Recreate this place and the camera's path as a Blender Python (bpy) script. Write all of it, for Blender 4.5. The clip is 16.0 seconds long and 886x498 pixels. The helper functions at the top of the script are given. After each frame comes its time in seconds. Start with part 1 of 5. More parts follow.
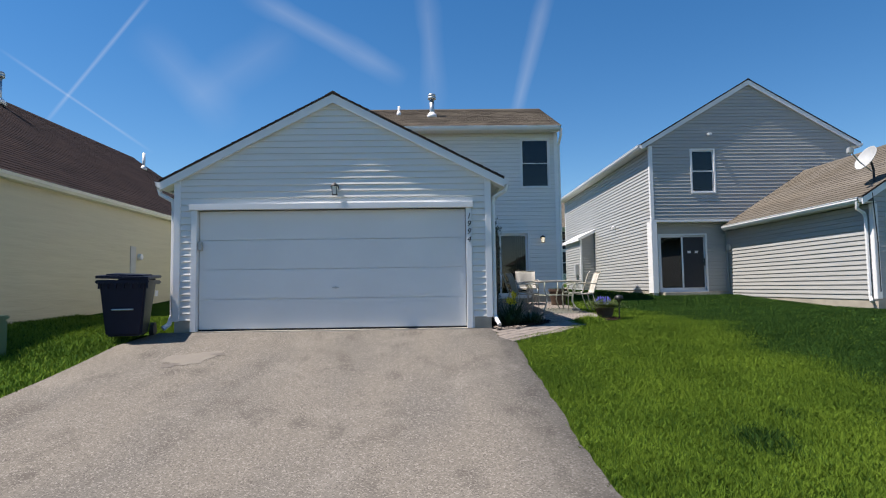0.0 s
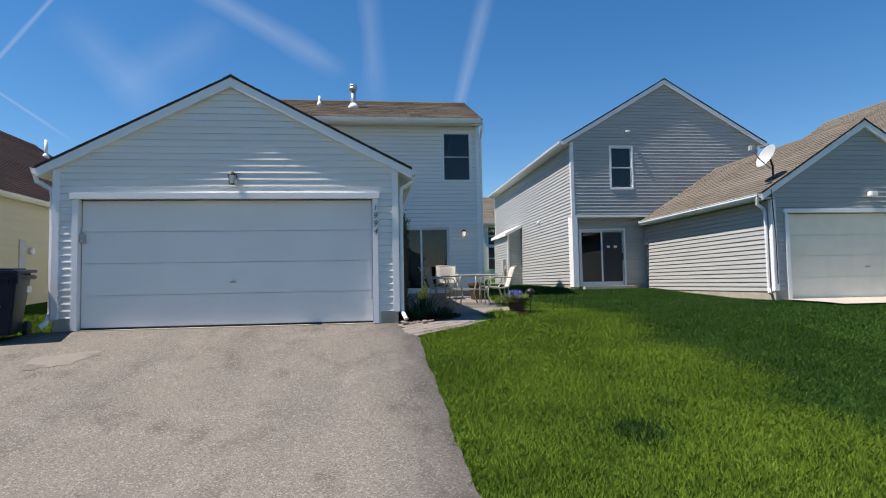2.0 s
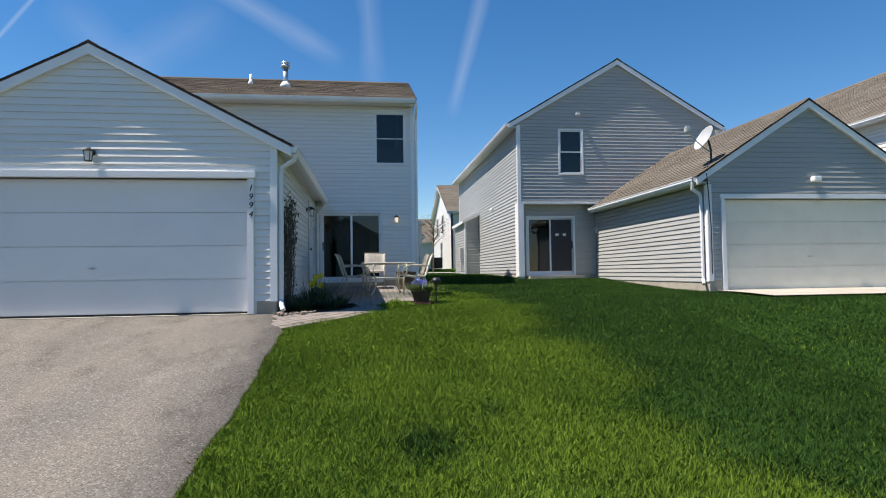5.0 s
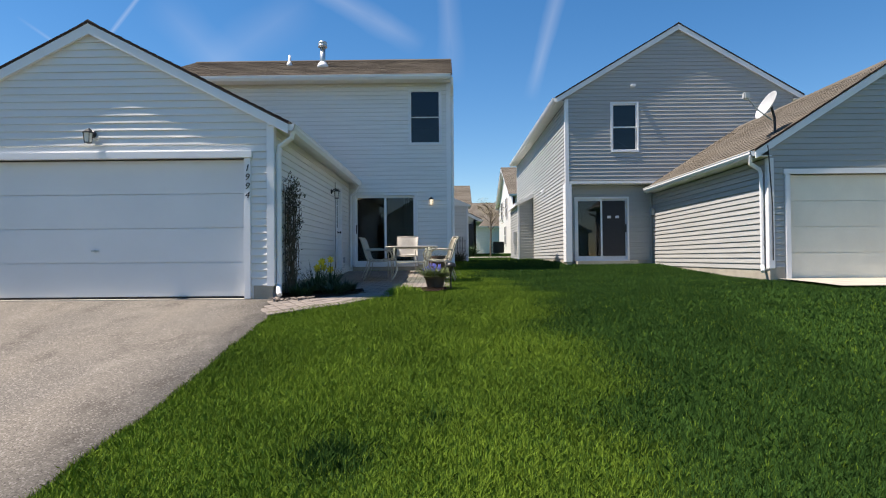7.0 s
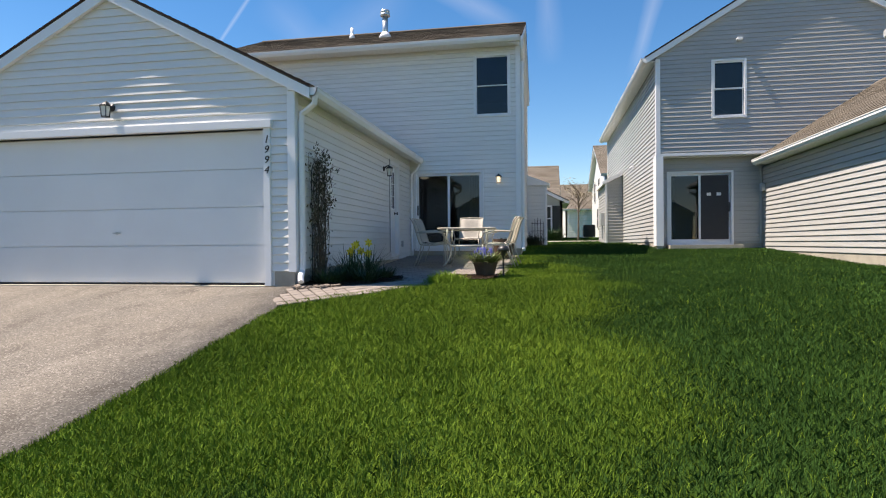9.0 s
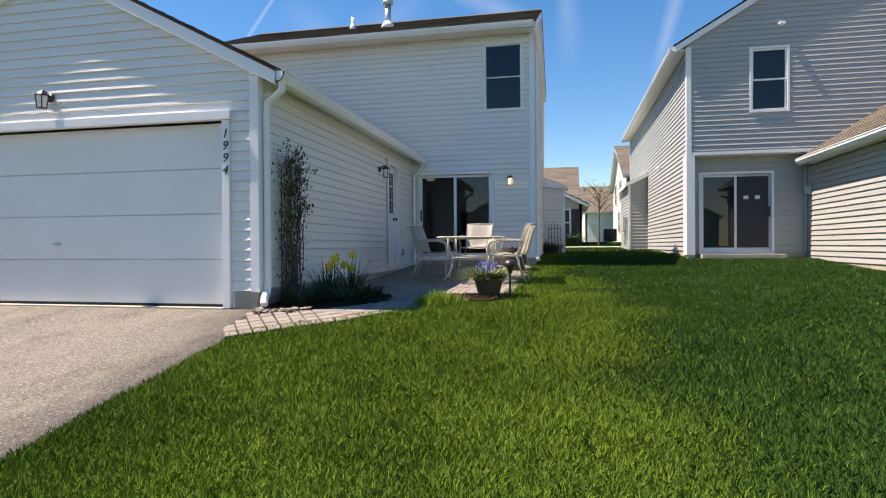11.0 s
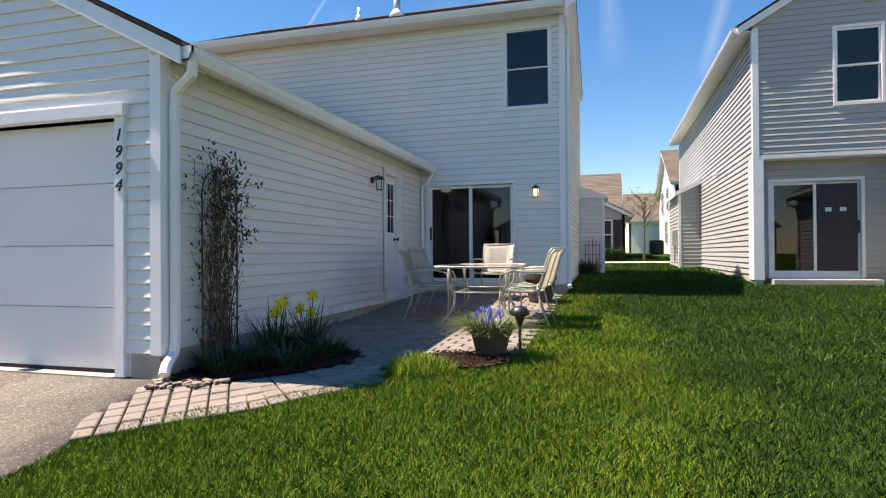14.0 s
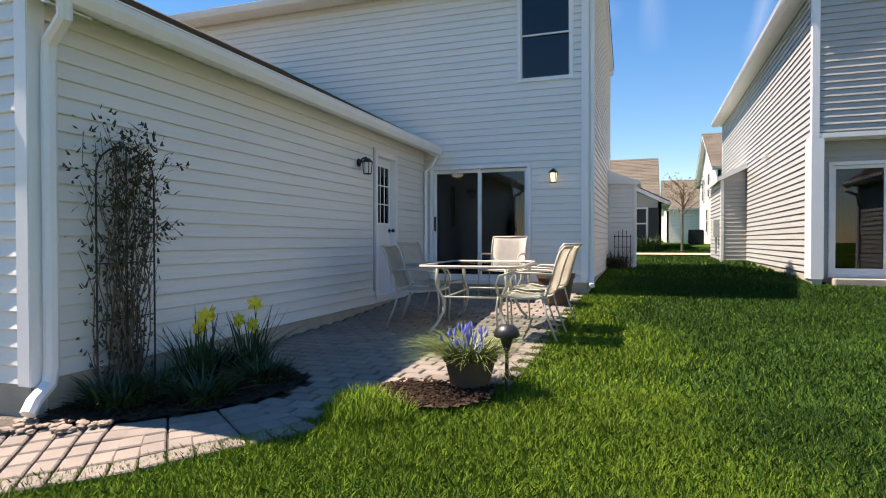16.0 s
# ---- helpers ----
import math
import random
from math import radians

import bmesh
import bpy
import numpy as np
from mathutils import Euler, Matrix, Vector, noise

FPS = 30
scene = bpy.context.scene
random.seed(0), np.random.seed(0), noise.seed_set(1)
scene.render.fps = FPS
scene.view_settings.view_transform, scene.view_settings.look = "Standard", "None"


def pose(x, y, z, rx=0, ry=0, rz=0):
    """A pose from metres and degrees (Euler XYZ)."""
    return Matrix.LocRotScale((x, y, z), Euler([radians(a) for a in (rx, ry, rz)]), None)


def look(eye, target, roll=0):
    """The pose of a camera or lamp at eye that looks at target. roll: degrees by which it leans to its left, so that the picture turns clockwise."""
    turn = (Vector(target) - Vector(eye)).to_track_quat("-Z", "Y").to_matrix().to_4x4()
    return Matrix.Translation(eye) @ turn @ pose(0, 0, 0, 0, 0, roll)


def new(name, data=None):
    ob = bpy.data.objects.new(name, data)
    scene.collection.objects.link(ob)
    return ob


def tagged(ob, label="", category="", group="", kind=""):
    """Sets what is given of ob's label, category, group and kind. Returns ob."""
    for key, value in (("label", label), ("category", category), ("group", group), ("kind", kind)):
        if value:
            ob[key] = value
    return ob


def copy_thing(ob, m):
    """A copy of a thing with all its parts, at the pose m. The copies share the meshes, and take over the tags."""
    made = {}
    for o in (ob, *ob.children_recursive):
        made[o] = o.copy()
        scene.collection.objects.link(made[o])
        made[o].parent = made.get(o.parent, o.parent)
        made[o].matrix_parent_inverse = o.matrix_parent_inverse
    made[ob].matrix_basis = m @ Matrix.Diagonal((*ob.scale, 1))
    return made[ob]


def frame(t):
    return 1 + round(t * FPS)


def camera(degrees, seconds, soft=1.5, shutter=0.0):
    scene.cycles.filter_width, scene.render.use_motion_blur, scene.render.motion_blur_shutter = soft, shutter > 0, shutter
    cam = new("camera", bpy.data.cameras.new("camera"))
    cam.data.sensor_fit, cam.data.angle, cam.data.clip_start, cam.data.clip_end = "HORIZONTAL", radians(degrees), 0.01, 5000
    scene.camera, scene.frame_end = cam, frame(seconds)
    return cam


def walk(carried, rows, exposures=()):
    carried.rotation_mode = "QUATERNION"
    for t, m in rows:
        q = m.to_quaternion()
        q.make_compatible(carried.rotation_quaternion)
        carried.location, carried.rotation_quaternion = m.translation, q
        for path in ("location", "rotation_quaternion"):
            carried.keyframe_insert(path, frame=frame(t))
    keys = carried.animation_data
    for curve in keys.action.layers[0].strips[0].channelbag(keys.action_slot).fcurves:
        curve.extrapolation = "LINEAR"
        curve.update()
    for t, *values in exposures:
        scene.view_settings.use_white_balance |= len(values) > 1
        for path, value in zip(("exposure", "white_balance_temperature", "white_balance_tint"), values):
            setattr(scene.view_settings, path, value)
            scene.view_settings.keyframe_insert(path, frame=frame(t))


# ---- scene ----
cam = camera(74.2, 16.0, soft=1.1)
PATH = [
    (0, (-0.078, 0.046, 0.718), (-0.038, 2.042, 0.851), -0.8),
    (0.5, (-0.022, 0.067, 0.695), (0.077, 2.06, 0.829), -1.0),
    (1, (0.143, 0.1, 0.689), (0.298, 2.09, 0.819), -1.1),
    (1.5, (0.315, 0.155, 0.672), (0.516, 2.141, 0.796), -1.1),
    (2, (0.551, 0.286, 0.665), (0.79, 2.268, 0.782), -1.1),
    (2.5, (0.806, 0.411, 0.657), (1.068, 2.391, 0.773), -1.2),
    (3, (1.124, 0.512, 0.654), (1.399, 2.49, 0.764), -1.3),
    (3.5, (1.409, 0.648, 0.649), (1.692, 2.625, 0.751), -1.1),
    (4, (1.735, 0.772, 0.636), (2.026, 2.748, 0.736), -1.1),
    (6.5, (3.48, 1.308, 0.596), (3.547, 3.306, 0.637), -0.4),
    (7, (3.694, 1.593, 0.599), (3.675, 3.592, 0.63), -0.5),
    (7.5, (3.928, 1.916, 0.62), (3.79, 3.911, 0.628), -0.5),
    (8, (4.08, 2.325, 0.618), (3.861, 4.313, 0.615), -0.4),
    (8.5, (4.234, 2.715, 0.599), (3.959, 4.696, 0.588), -0.5),
    (9, (4.369, 3.06, 0.56), (4.022, 5.029, 0.542), -0.5),
    (11.5, (4.438, 4.854, 0.753), (4.017, 6.809, 0.748), -0.3),
    (12, (4.451, 5.234, 0.798), (4.01, 7.185, 0.802), -0.2),
    (12.5, (4.44, 5.602, 0.854), (3.976, 7.548, 0.869), -0.2),
    (13, (4.502, 5.948, 0.921), (4.016, 7.888, 0.936), -0.3),
    (13.5, (4.521, 6.277, 0.963), (3.999, 8.207, 0.977), -0.2),
    (14, (4.52, 6.614, 1.007), (3.974, 8.538, 1.023), -0.4),
    (14.5, (4.551, 6.956, 1.044), (3.983, 8.874, 1.054), -0.4),
    (15, (4.564, 7.279, 1.044), (3.957, 9.184, 1.036), -0.4),
    (15.5, (4.561, 7.649, 1.06), (3.927, 9.546, 1.044), -0.4),
    (16, (4.647, 7.98, 1.105), (3.989, 9.868, 1.077), -0.1),
]
rig = [(t, look(eye, target, roll)) for t, eye, target, roll in PATH]
walk(cam, rig, [(0, 0.64, 6850, 14), (4, 0.70, 6850, 14), (7, 0.85, 7150, 15), (9, 1.05, 7500, 17), (12.5, 1.17, 7800, 19), (16, 1.29, 7900, 20)])

# ---- light ----
SUN_EL, SUN_AZ = 61.3, 7.0          # elevation; heading of the rays off +x, in degrees
_e, _a = radians(SUN_EL), radians(SUN_AZ)
RAY = Vector((math.cos(_e) * math.cos(_a), math.cos(_e) * math.sin(_a), -math.sin(_e)))
sun = new("sun", bpy.data.lights.new("sun", "SUN"))
sun.data.energy, sun.data.angle, sun.data.color = 5.0, radians(0.53), (1.0, 0.965, 0.91)
sun.rotation_mode = "QUATERNION"
sun.rotation_quaternion = RAY.to_track_quat("-Z", "Y")

world = bpy.data.worlds.new("sky_world")
scene.world = world
world.use_nodes = True
wt = world.node_tree
wt.nodes.clear()
wout, wbg = wt.nodes.new("ShaderNodeOutputWorld"), wt.nodes.new("ShaderNodeBackground")
sky = wt.nodes.new("ShaderNodeTexSky")
sky.sky_type, sky.sun_disc = "NISHITA", False
sky.sun_elevation = _e
sky.sun_rotation = math.atan2(-RAY.x, -RAY.y)
sky.air_density, sky.dust_density, sky.ozone_density = 1.0, 0.0, 4.0
SKY_STRENGTH = 0.087
wbg.inputs["Strength"].default_value = SKY_STRENGTH


def wmath(op, a, b=None):
    n = wt.nodes.new("ShaderNodeMath")
    n.operation = op
    for i, v in enumerate((a, b)):
        if v is None:
            continue
        if isinstance(v, (int, float)):
            n.inputs[i].default_value = v
        else:
            wt.links.new(v, n.inputs[i])
    return n.outputs[0]


wco = wt.nodes.new("ShaderNodeTexCoord").outputs["Generated"]
wno = wt.nodes.new("ShaderNodeTexNoise")
wno.inputs["Scale"].default_value, wno.inputs["Detail"].default_value = 14.0, 6.0
wt.links.new(wco, wno.inputs["Vector"])


def wdot(v):
    n = wt.nodes.new("ShaderNodeVectorMath")
    n.operation = "DOT_PRODUCT"
    wt.links.new(wco, n.inputs[0])
    n.inputs[1].default_value = v
    return n.outputs["Value"]


def contrail(a, b, width, strength):
    """A vapour trail between two directions of the sky."""
    a, b = Vector(a).normalized(), Vector(b).normalized()
    side, mid = a.cross(b).normalized(), (a + b).normalized()
    reach = mid.dot(a)
    off = wmath("ABSOLUTE", wdot(side))
    off = wmath("ADD", off, wmath("MULTIPLY", wmath("SUBTRACT", wno.outputs["Fac"], 0.5), width * 0.9))
    core = wmath("MAXIMUM", wmath("SUBTRACT", 1.0, wmath("DIVIDE", wmath("ABSOLUTE", off), width)), 0.0)
    ends = wt.nodes.new("ShaderNodeMapRange")
    wt.links.new(wdot(mid), ends.inputs["Value"])
    ends.inputs["From Min"].default_value, ends.inputs["From Max"].default_value = reach - 0.004, reach + (1 - reach) * 0.5
    grain = wmath("MULTIPLY", wmath("ADD", wno.outputs["Fac"], 0.25), strength)
    return wmath("MULTIPLY", wmath("MULTIPLY", core, ends.outputs[0]), grain)


TRAILS = [
    ((-0.404, 0.817, 0.411), (-0.524, 0.813, 0.252), 0.004, 0.24),
    ((-0.539, 0.786, 0.302), (-0.448, 0.863, 0.232), 0.003, 0.22),
    ((-0.254, 0.862, 0.438), (-0.064, 0.933, 0.354), 0.022, 0.19),
    ((-0.003, 0.892, 0.452), (0.007, 0.946, 0.325), 0.022, 0.13),
    ((0.181, 0.878, 0.444), (0.144, 0.946, 0.291), 0.015, 0.2),
    ((-0.385, 0.858, 0.341), (-0.344, 0.891, 0.296), 0.04, 0.10),
    ((-0.342, 0.888, 0.308), (-0.245, 0.893, 0.377), 0.04, 0.09),
]
haze = None
for tr in TRAILS:
    one = contrail(*tr)
    haze = one if haze is None else wmath("ADD", haze, one)
wmix = wt.nodes.new("ShaderNodeMix")
wmix.data_type = "RGBA"
wt.links.new(wmath("MINIMUM", haze, 0.8), wmix.inputs[0])
vivid = wt.nodes.new("ShaderNodeHueSaturation")
vivid.inputs["Saturation"].default_value = 1.3
wt.links.new(sky.outputs[0], vivid.inputs["Color"])
wt.links.new(vivid.outputs[0], wmix.inputs[6])
wmix.inputs[7].default_value = (6.0, 6.6, 7.4, 1)
wt.links.new(wmix.outputs[2], wbg.inputs["Color"])
wt.links.new(wbg.outputs[0], wout.inputs["Surface"])


# ---- materials ----
def material(name, colour, rough=0.7, var=0.12, scale=6.0, fine=60.0, bump=0.15, metal=0.0, stretch=(1, 1, 1), second=None, stain=0.5, wave=0.0, spec=0.5, depth=0.01, objvar=0.06):
    """A surface with a coarse and a fine variation, in world metres."""
    m = bpy.data.materials.new(name)
    m.use_nodes = True
    nt = m.node_tree
    bs = nt.nodes["Principled BSDF"]
    geo = nt.nodes.new("ShaderNodeNewGeometry").outputs["Position"]
    mp = nt.nodes.new("ShaderNodeMapping")
    mp.inputs["Scale"].default_value = stretch
    nt.links.new(geo, mp.inputs["Vector"])

    def tex(s, detail):
        n = nt.nodes.new("ShaderNodeTexNoise")
        n.inputs["Scale"].default_value, n.inputs["Detail"].default_value = s, detail
        nt.links.new(mp.outputs[0], n.inputs["Vector"])
        return n.outputs["Fac"]

    big, small = tex(scale, 5), tex(fine, 3)
    base = nt.nodes.new("ShaderNodeMix")
    base.data_type = "RGBA"
    ramp = nt.nodes.new("ShaderNodeMapRange")
    ramp.inputs["From Min"].default_value, ramp.inputs["From Max"].default_value = 0.35, 0.7
    nt.links.new(big, ramp.inputs["Value"])
    nt.links.new(ramp.outputs[0], base.inputs[0])
    c2 = second or [c * (1 - var * 1.6) for c in colour]
    base.inputs[6].default_value, base.inputs[7].default_value = (*colour, 1), (*c2, 1)
    val = nt.nodes.new("ShaderNodeHueSaturation")
    nt.links.new(base.outputs[2], val.inputs["Color"])
    rnd = nt.nodes.new("ShaderNodeObjectInfo").outputs["Random"]
    sm = nt.nodes.new("ShaderNodeMath")
    sm.operation = "MULTIPLY_ADD"
    nt.links.new(small, sm.inputs[0])
    sm.inputs[1].default_value, sm.inputs[2].default_value = var * 2, 1 - var - objvar / 2
    so = nt.nodes.new("ShaderNodeMath")
    so.operation = "MULTIPLY_ADD"
    nt.links.new(rnd, so.inputs[0])
    so.inputs[1].default_value = objvar
    nt.links.new(sm.outputs[0], so.inputs[2])
    nt.links.new(so.outputs[0], val.inputs["Value"])
    nt.links.new(val.outputs[0], bs.inputs["Base Color"])
    bs.inputs["Roughness"].default_value, bs.inputs["Metallic"].default_value = rough, metal
    bs.inputs["Specular IOR Level"].default_value = spec
    if bump:
        b = nt.nodes.new("ShaderNodeBump")
        b.inputs["Strength"].default_value, b.inputs["Distance"].default_value = bump, depth
        nt.links.new(small, b.inputs["Height"])
        if wave:
            b2 = nt.nodes.new("ShaderNodeBump")
            b2.inputs["Strength"].default_value, b2.inputs["Distance"].default_value = wave, 0.03
            nt.links.new(big, b2.inputs["Height"])
            nt.links.new(b2.outputs[0], b.inputs["Normal"])
        nt.links.new(b.outputs[0], bs.inputs["Normal"])
    return m


def glass_material(name, tint, clear):
    """A window pane: a mirror-like coat over a pane that lets light through."""
    m = bpy.data.materials.new(name)
    m.use_nodes = True
    nt = m.node_tree
    nt.nodes.clear()
    out, mix = nt.nodes.new("ShaderNodeOutputMaterial"), nt.nodes.new("ShaderNodeMixShader")
    tr, gl = nt.nodes.new("ShaderNodeBsdfTransparent"), nt.nodes.new("ShaderNodeBsdfGlossy")
    tr.inputs[0].default_value = (*tint, 1)
    gl.inputs["Roughness"].default_value = 0.01
    fr = nt.nodes.new("ShaderNodeFresnel")
    fr.inputs["IOR"].default_value = clear
    nt.links.new(fr.outputs[0], mix.inputs[0])
    nt.links.new(tr.outputs[0], mix.inputs[1])
    nt.links.new(gl.outputs[0], mix.inputs[2])
    nt.links.new(mix.outputs[0], out.inputs["Surface"])
    return m


def glow_material(name, colour, strength):
    m = bpy.data.materials.new(name)
    m.use_nodes = True
    b = m.node_tree.nodes["Principled BSDF"]
    b.inputs["Base Color"].default_value = (*colour, 1)
    b.inputs["Emission Color"].default_value, b.inputs["Emission Strength"].default_value = (*colour, 1), strength
    return m


def asphalt_material(name):
    """Worn asphalt: a tan binder with pale and dark aggregate, and long scuffed bands down the slope."""
    m = bpy.data.materials.new(name)
    m.use_nodes = True
    nt = m.node_tree
    bs = nt.nodes["Principled BSDF"]
    pos = nt.nodes.new("ShaderNodeNewGeometry").outputs["Position"]

    def noise_fac(scale, detail, stretch, lo, hi):
        mp = nt.nodes.new("ShaderNodeMapping")
        mp.inputs["Scale"].default_value = stretch
        nt.links.new(pos, mp.inputs["Vector"])
        n = nt.nodes.new("ShaderNodeTexNoise")
        n.inputs["Scale"].default_value, n.inputs["Detail"].default_value = scale, detail
        nt.links.new(mp.outputs[0], n.inputs["Vector"])
        r = nt.nodes.new("ShaderNodeMapRange")
        r.inputs["From Min"].default_value, r.inputs["From Max"].default_value = lo, hi
        nt.links.new(n.outputs["Fac"], r.inputs["Value"])
        return r.outputs[0]

    def blend(fac, a, b, mode="MIX"):
        n = nt.nodes.new("ShaderNodeMix")
        n.data_type, n.blend_type = "RGBA", mode
        if isinstance(fac, float):
            n.inputs[0].default_value = fac
        else:
            nt.links.new(fac, n.inputs[0])
        for k, v in ((6, a), (7, b)):
            if isinstance(v, tuple):
                n.inputs[k].default_value = (*v, 1)
            else:
                nt.links.new(v, n.inputs[k])
        return n.outputs[2]

    col = blend(noise_fac(0.8, 4, (1.3, 0.35, 1), 0.4, 0.62), (0.168, 0.150, 0.126), (0.138, 0.126, 0.110))
    col = blend(noise_fac(2.6, 6, (1.0, 0.5, 1), 0.54, 0.72), col, (0.105, 0.093, 0.079))
    col = blend(noise_fac(1.7, 5, (1, 0.8, 1), 0.58, 0.75), col, (0.195, 0.177, 0.152))
    vor = nt.nodes.new("ShaderNodeTexVoronoi")
    vor.inputs["Scale"].default_value = 85.0
    nt.links.new(pos, vor.inputs["Vector"])
    sep = nt.nodes.new("ShaderNodeSeparateColor")
    nt.links.new(vor.outputs["Color"], sep.inputs[0])
    for out, lo, hi, c, amount in (("Red", 0.72, 0.95, (0.36, 0.33, 0.29), 0.55), ("Green", 0.68, 0.95, (0.06, 0.052, 0.045), 0.6)):
        r = nt.nodes.new("ShaderNodeMapRange")
        r.inputs["From Min"].default_value, r.inputs["From Max"].default_value, r.inputs["To Max"].default_value = lo, hi, amount
        nt.links.new(sep.outputs[out], r.inputs["Value"])
        col = blend(r.outputs[0], col, c)
    nt.links.new(col, bs.inputs["Base Color"])
    bs.inputs["Roughness"].default_value, bs.inputs["Specular IOR Level"].default_value = 0.95, 0.2
    b = nt.nodes.new("ShaderNodeBump")
    b.inputs["Strength"].default_value, b.inputs["Distance"].default_value = 0.6, 0.006
    nt.links.new(sep.outputs["Blue"], b.inputs["Height"])
    nt.links.new(b.outputs[0], bs.inputs["Normal"])
    return m


SIDE = (0.5, 0.5, 5.0)
M_WHITE_VINYL = material("white_vinyl", (0.74, 0.73, 0.70), 0.42, 0.03, 1.6, 45, 0.06, stretch=SIDE, wave=0.6, objvar=0.03)
M_GREY_VINYL = material("grey_vinyl", (0.385, 0.385, 0.37), 0.42, 0.04, 1.6, 45, 0.06, stretch=SIDE, wave=0.6, objvar=0.03)
M_CREAM_VINYL = material("cream_vinyl", (0.54, 0.49, 0.335), 0.45, 0.04, 1.6, 45, 0.06, stretch=SIDE, wave=0.5, objvar=0.03)
M_TRIM = material("white_trim", (0.80, 0.80, 0.80), 0.4, 0.03, 3, 40, 0.05)
M_CREAM_TRIM = material("cream_trim", (0.76, 0.73, 0.62), 0.45, 0.04, 3, 40, 0.05)
M_DOOR = material("garage_door_paint", (0.76, 0.765, 0.76), 0.45, 0.03, 1.2, 120, 0.12)
M_BROWN_ROOF = material("brown_shingle", (0.125, 0.105, 0.082), 0.95, 0.22, 1.1, 90, 0.5, spec=0.1, second=(0.08, 0.066, 0.053), objvar=0.28)
M_TAN_ROOF = material("tan_shingle", (0.150, 0.132, 0.110), 0.95, 0.2, 1.0, 90, 0.5, spec=0.1, second=(0.12, 0.102, 0.08), objvar=0.25)
M_DARK_ROOF = material("dark_shingle", (0.04, 0.026, 0.024), 0.95, 0.25, 1.1, 90, 0.5, spec=0.1, second=(0.024, 0.017, 0.017), objvar=0.3)
M_CONCRETE = material("concrete", (0.42, 0.38, 0.31), 0.9, 0.15, 3, 70, 0.4)
M_ASPHALT = asphalt_material("weathered_asphalt")
M_PAVER = material("paver", (0.235, 0.203, 0.176), 0.9, 0.16, 3, 120, 0.4, second=(0.18, 0.154, 0.135), objvar=0.16)
M_SAND = material("joint_sand", (0.035, 0.028, 0.022), 1.0, 0.25, 9, 150, 0.4)
M_MULCH = material("mulch", (0.022, 0.014, 0.011), 1.0, 0.4, 14, 70, 0.9, depth=0.03)
M_LAWN = material("lawn_soil", (0.040, 0.078, 0.013), 1.0, 0.3, 0.7, 40, 0.8, second=(0.028, 0.058, 0.010), depth=0.03, spec=0.0)
M_BLADE = material("grass_blade", (0.155, 0.238, 0.026), 0.75, 0.25, 0.7, 30, 0.0, second=(0.092, 0.158, 0.018), spec=0.06)
M_BLADE_DEEP = material("deep_grass_blade", (0.038, 0.090, 0.019), 0.7, 0.25, 0.8, 30, 0.0, second=(0.024, 0.060, 0.013), spec=0.06)
M_STRAP = material("strap_leaf", (0.03, 0.072, 0.02), 0.5, 0.25, 6, 30, 0.0, second=(0.014, 0.036, 0.011))
M_VINE = material("vine_leaf", (0.035, 0.048, 0.018), 0.6, 0.3, 8, 30, 0.0, second=(0.07, 0.045, 0.025))
M_PALE_LEAF = material("pale_leaf", (0.15, 0.19, 0.05), 0.5, 0.25, 12, 30, 0.0, second=(0.09, 0.13, 0.03))
M_BARK = material("bark", (0.17, 0.125, 0.09), 0.9, 0.3, 10, 60, 0.4)
M_YELLOW = material("yellow_petal", (0.85, 0.62, 0.03), 0.6, 0.08, 20, 80, 0.0)
M_BLUE = material("blue_petal", (0.16, 0.17, 0.60), 0.6, 0.15, 20, 80, 0.0)
M_STONE = material("pebble", (0.27, 0.22, 0.18), 0.85, 0.2, 10, 80, 0.3, objvar=0.5)
M_NAVY = material("navy_plastic", (0.008, 0.011, 0.032), 0.45, 0.12, 5, 150, 0.15, spec=0.25)
M_BLACK = material("black_metal", (0.018, 0.018, 0.02), 0.4, 0.15, 8, 80, 0.1)
M_RUBBER = material("black_rubber", (0.02, 0.02, 0.022), 0.8, 0.15, 8, 80, 0.2)
M_FRAME = material("cream_enamel", (0.47, 0.43, 0.36), 0.35, 0.06, 8, 80, 0.05)
M_SLING = material("sling_fabric", (0.68, 0.64, 0.57), 0.8, 0.08, 8, 400, 0.3)
M_TERRA = material("brown_pot", (0.085, 0.05, 0.032), 0.6, 0.2, 6, 80, 0.2)
M_POT = material("tan_clay_pot", (0.115, 0.07, 0.042), 0.85, 0.2, 6, 80, 0.3)
M_METAL = material("galvanised", (0.55, 0.57, 0.58), 0.4, 0.1, 8, 80, 0.1, metal=0.8)
M_GREY = material("grey_box", (0.45, 0.46, 0.46), 0.5, 0.08, 6, 80, 0.1)
M_GREEN = material("green_enamel", (0.07, 0.16, 0.10), 0.5, 0.1, 5, 80, 0.1)
# near-black: the dimness of a closed room, put into the colour
M_INSIDE = material("dim_inside", (0.09, 0.08, 0.07), 0.9, 0.08, 2, 50, 0.1)
M_CURTAIN = material("curtain_cloth", (0.55, 0.55, 0.52), 0.9, 0.1, 6, 200, 0.2)
M_BLIND = material("blind_slat", (0.42, 0.41, 0.38), 0.6, 0.06, 6, 80, 0.05)
M_SCREEN = material("insect_screen", (0.035, 0.035, 0.038), 0.75, 0.06, 6, 300, 0.2)
M_DIGIT = material("black_paint", (0.012, 0.012, 0.014), 0.5, 0.1, 8, 80, 0.0)
M_PAPER = material("white_paper", (0.8, 0.8, 0.78), 0.8, 0.03, 8, 80, 0.0)
M_GLASS = glass_material("window_glass", (0.34, 0.36, 0.38), 1.6)
M_TABLE_GLASS = glass_material("table_glass", (0.78, 0.84, 0.82), 1.7)
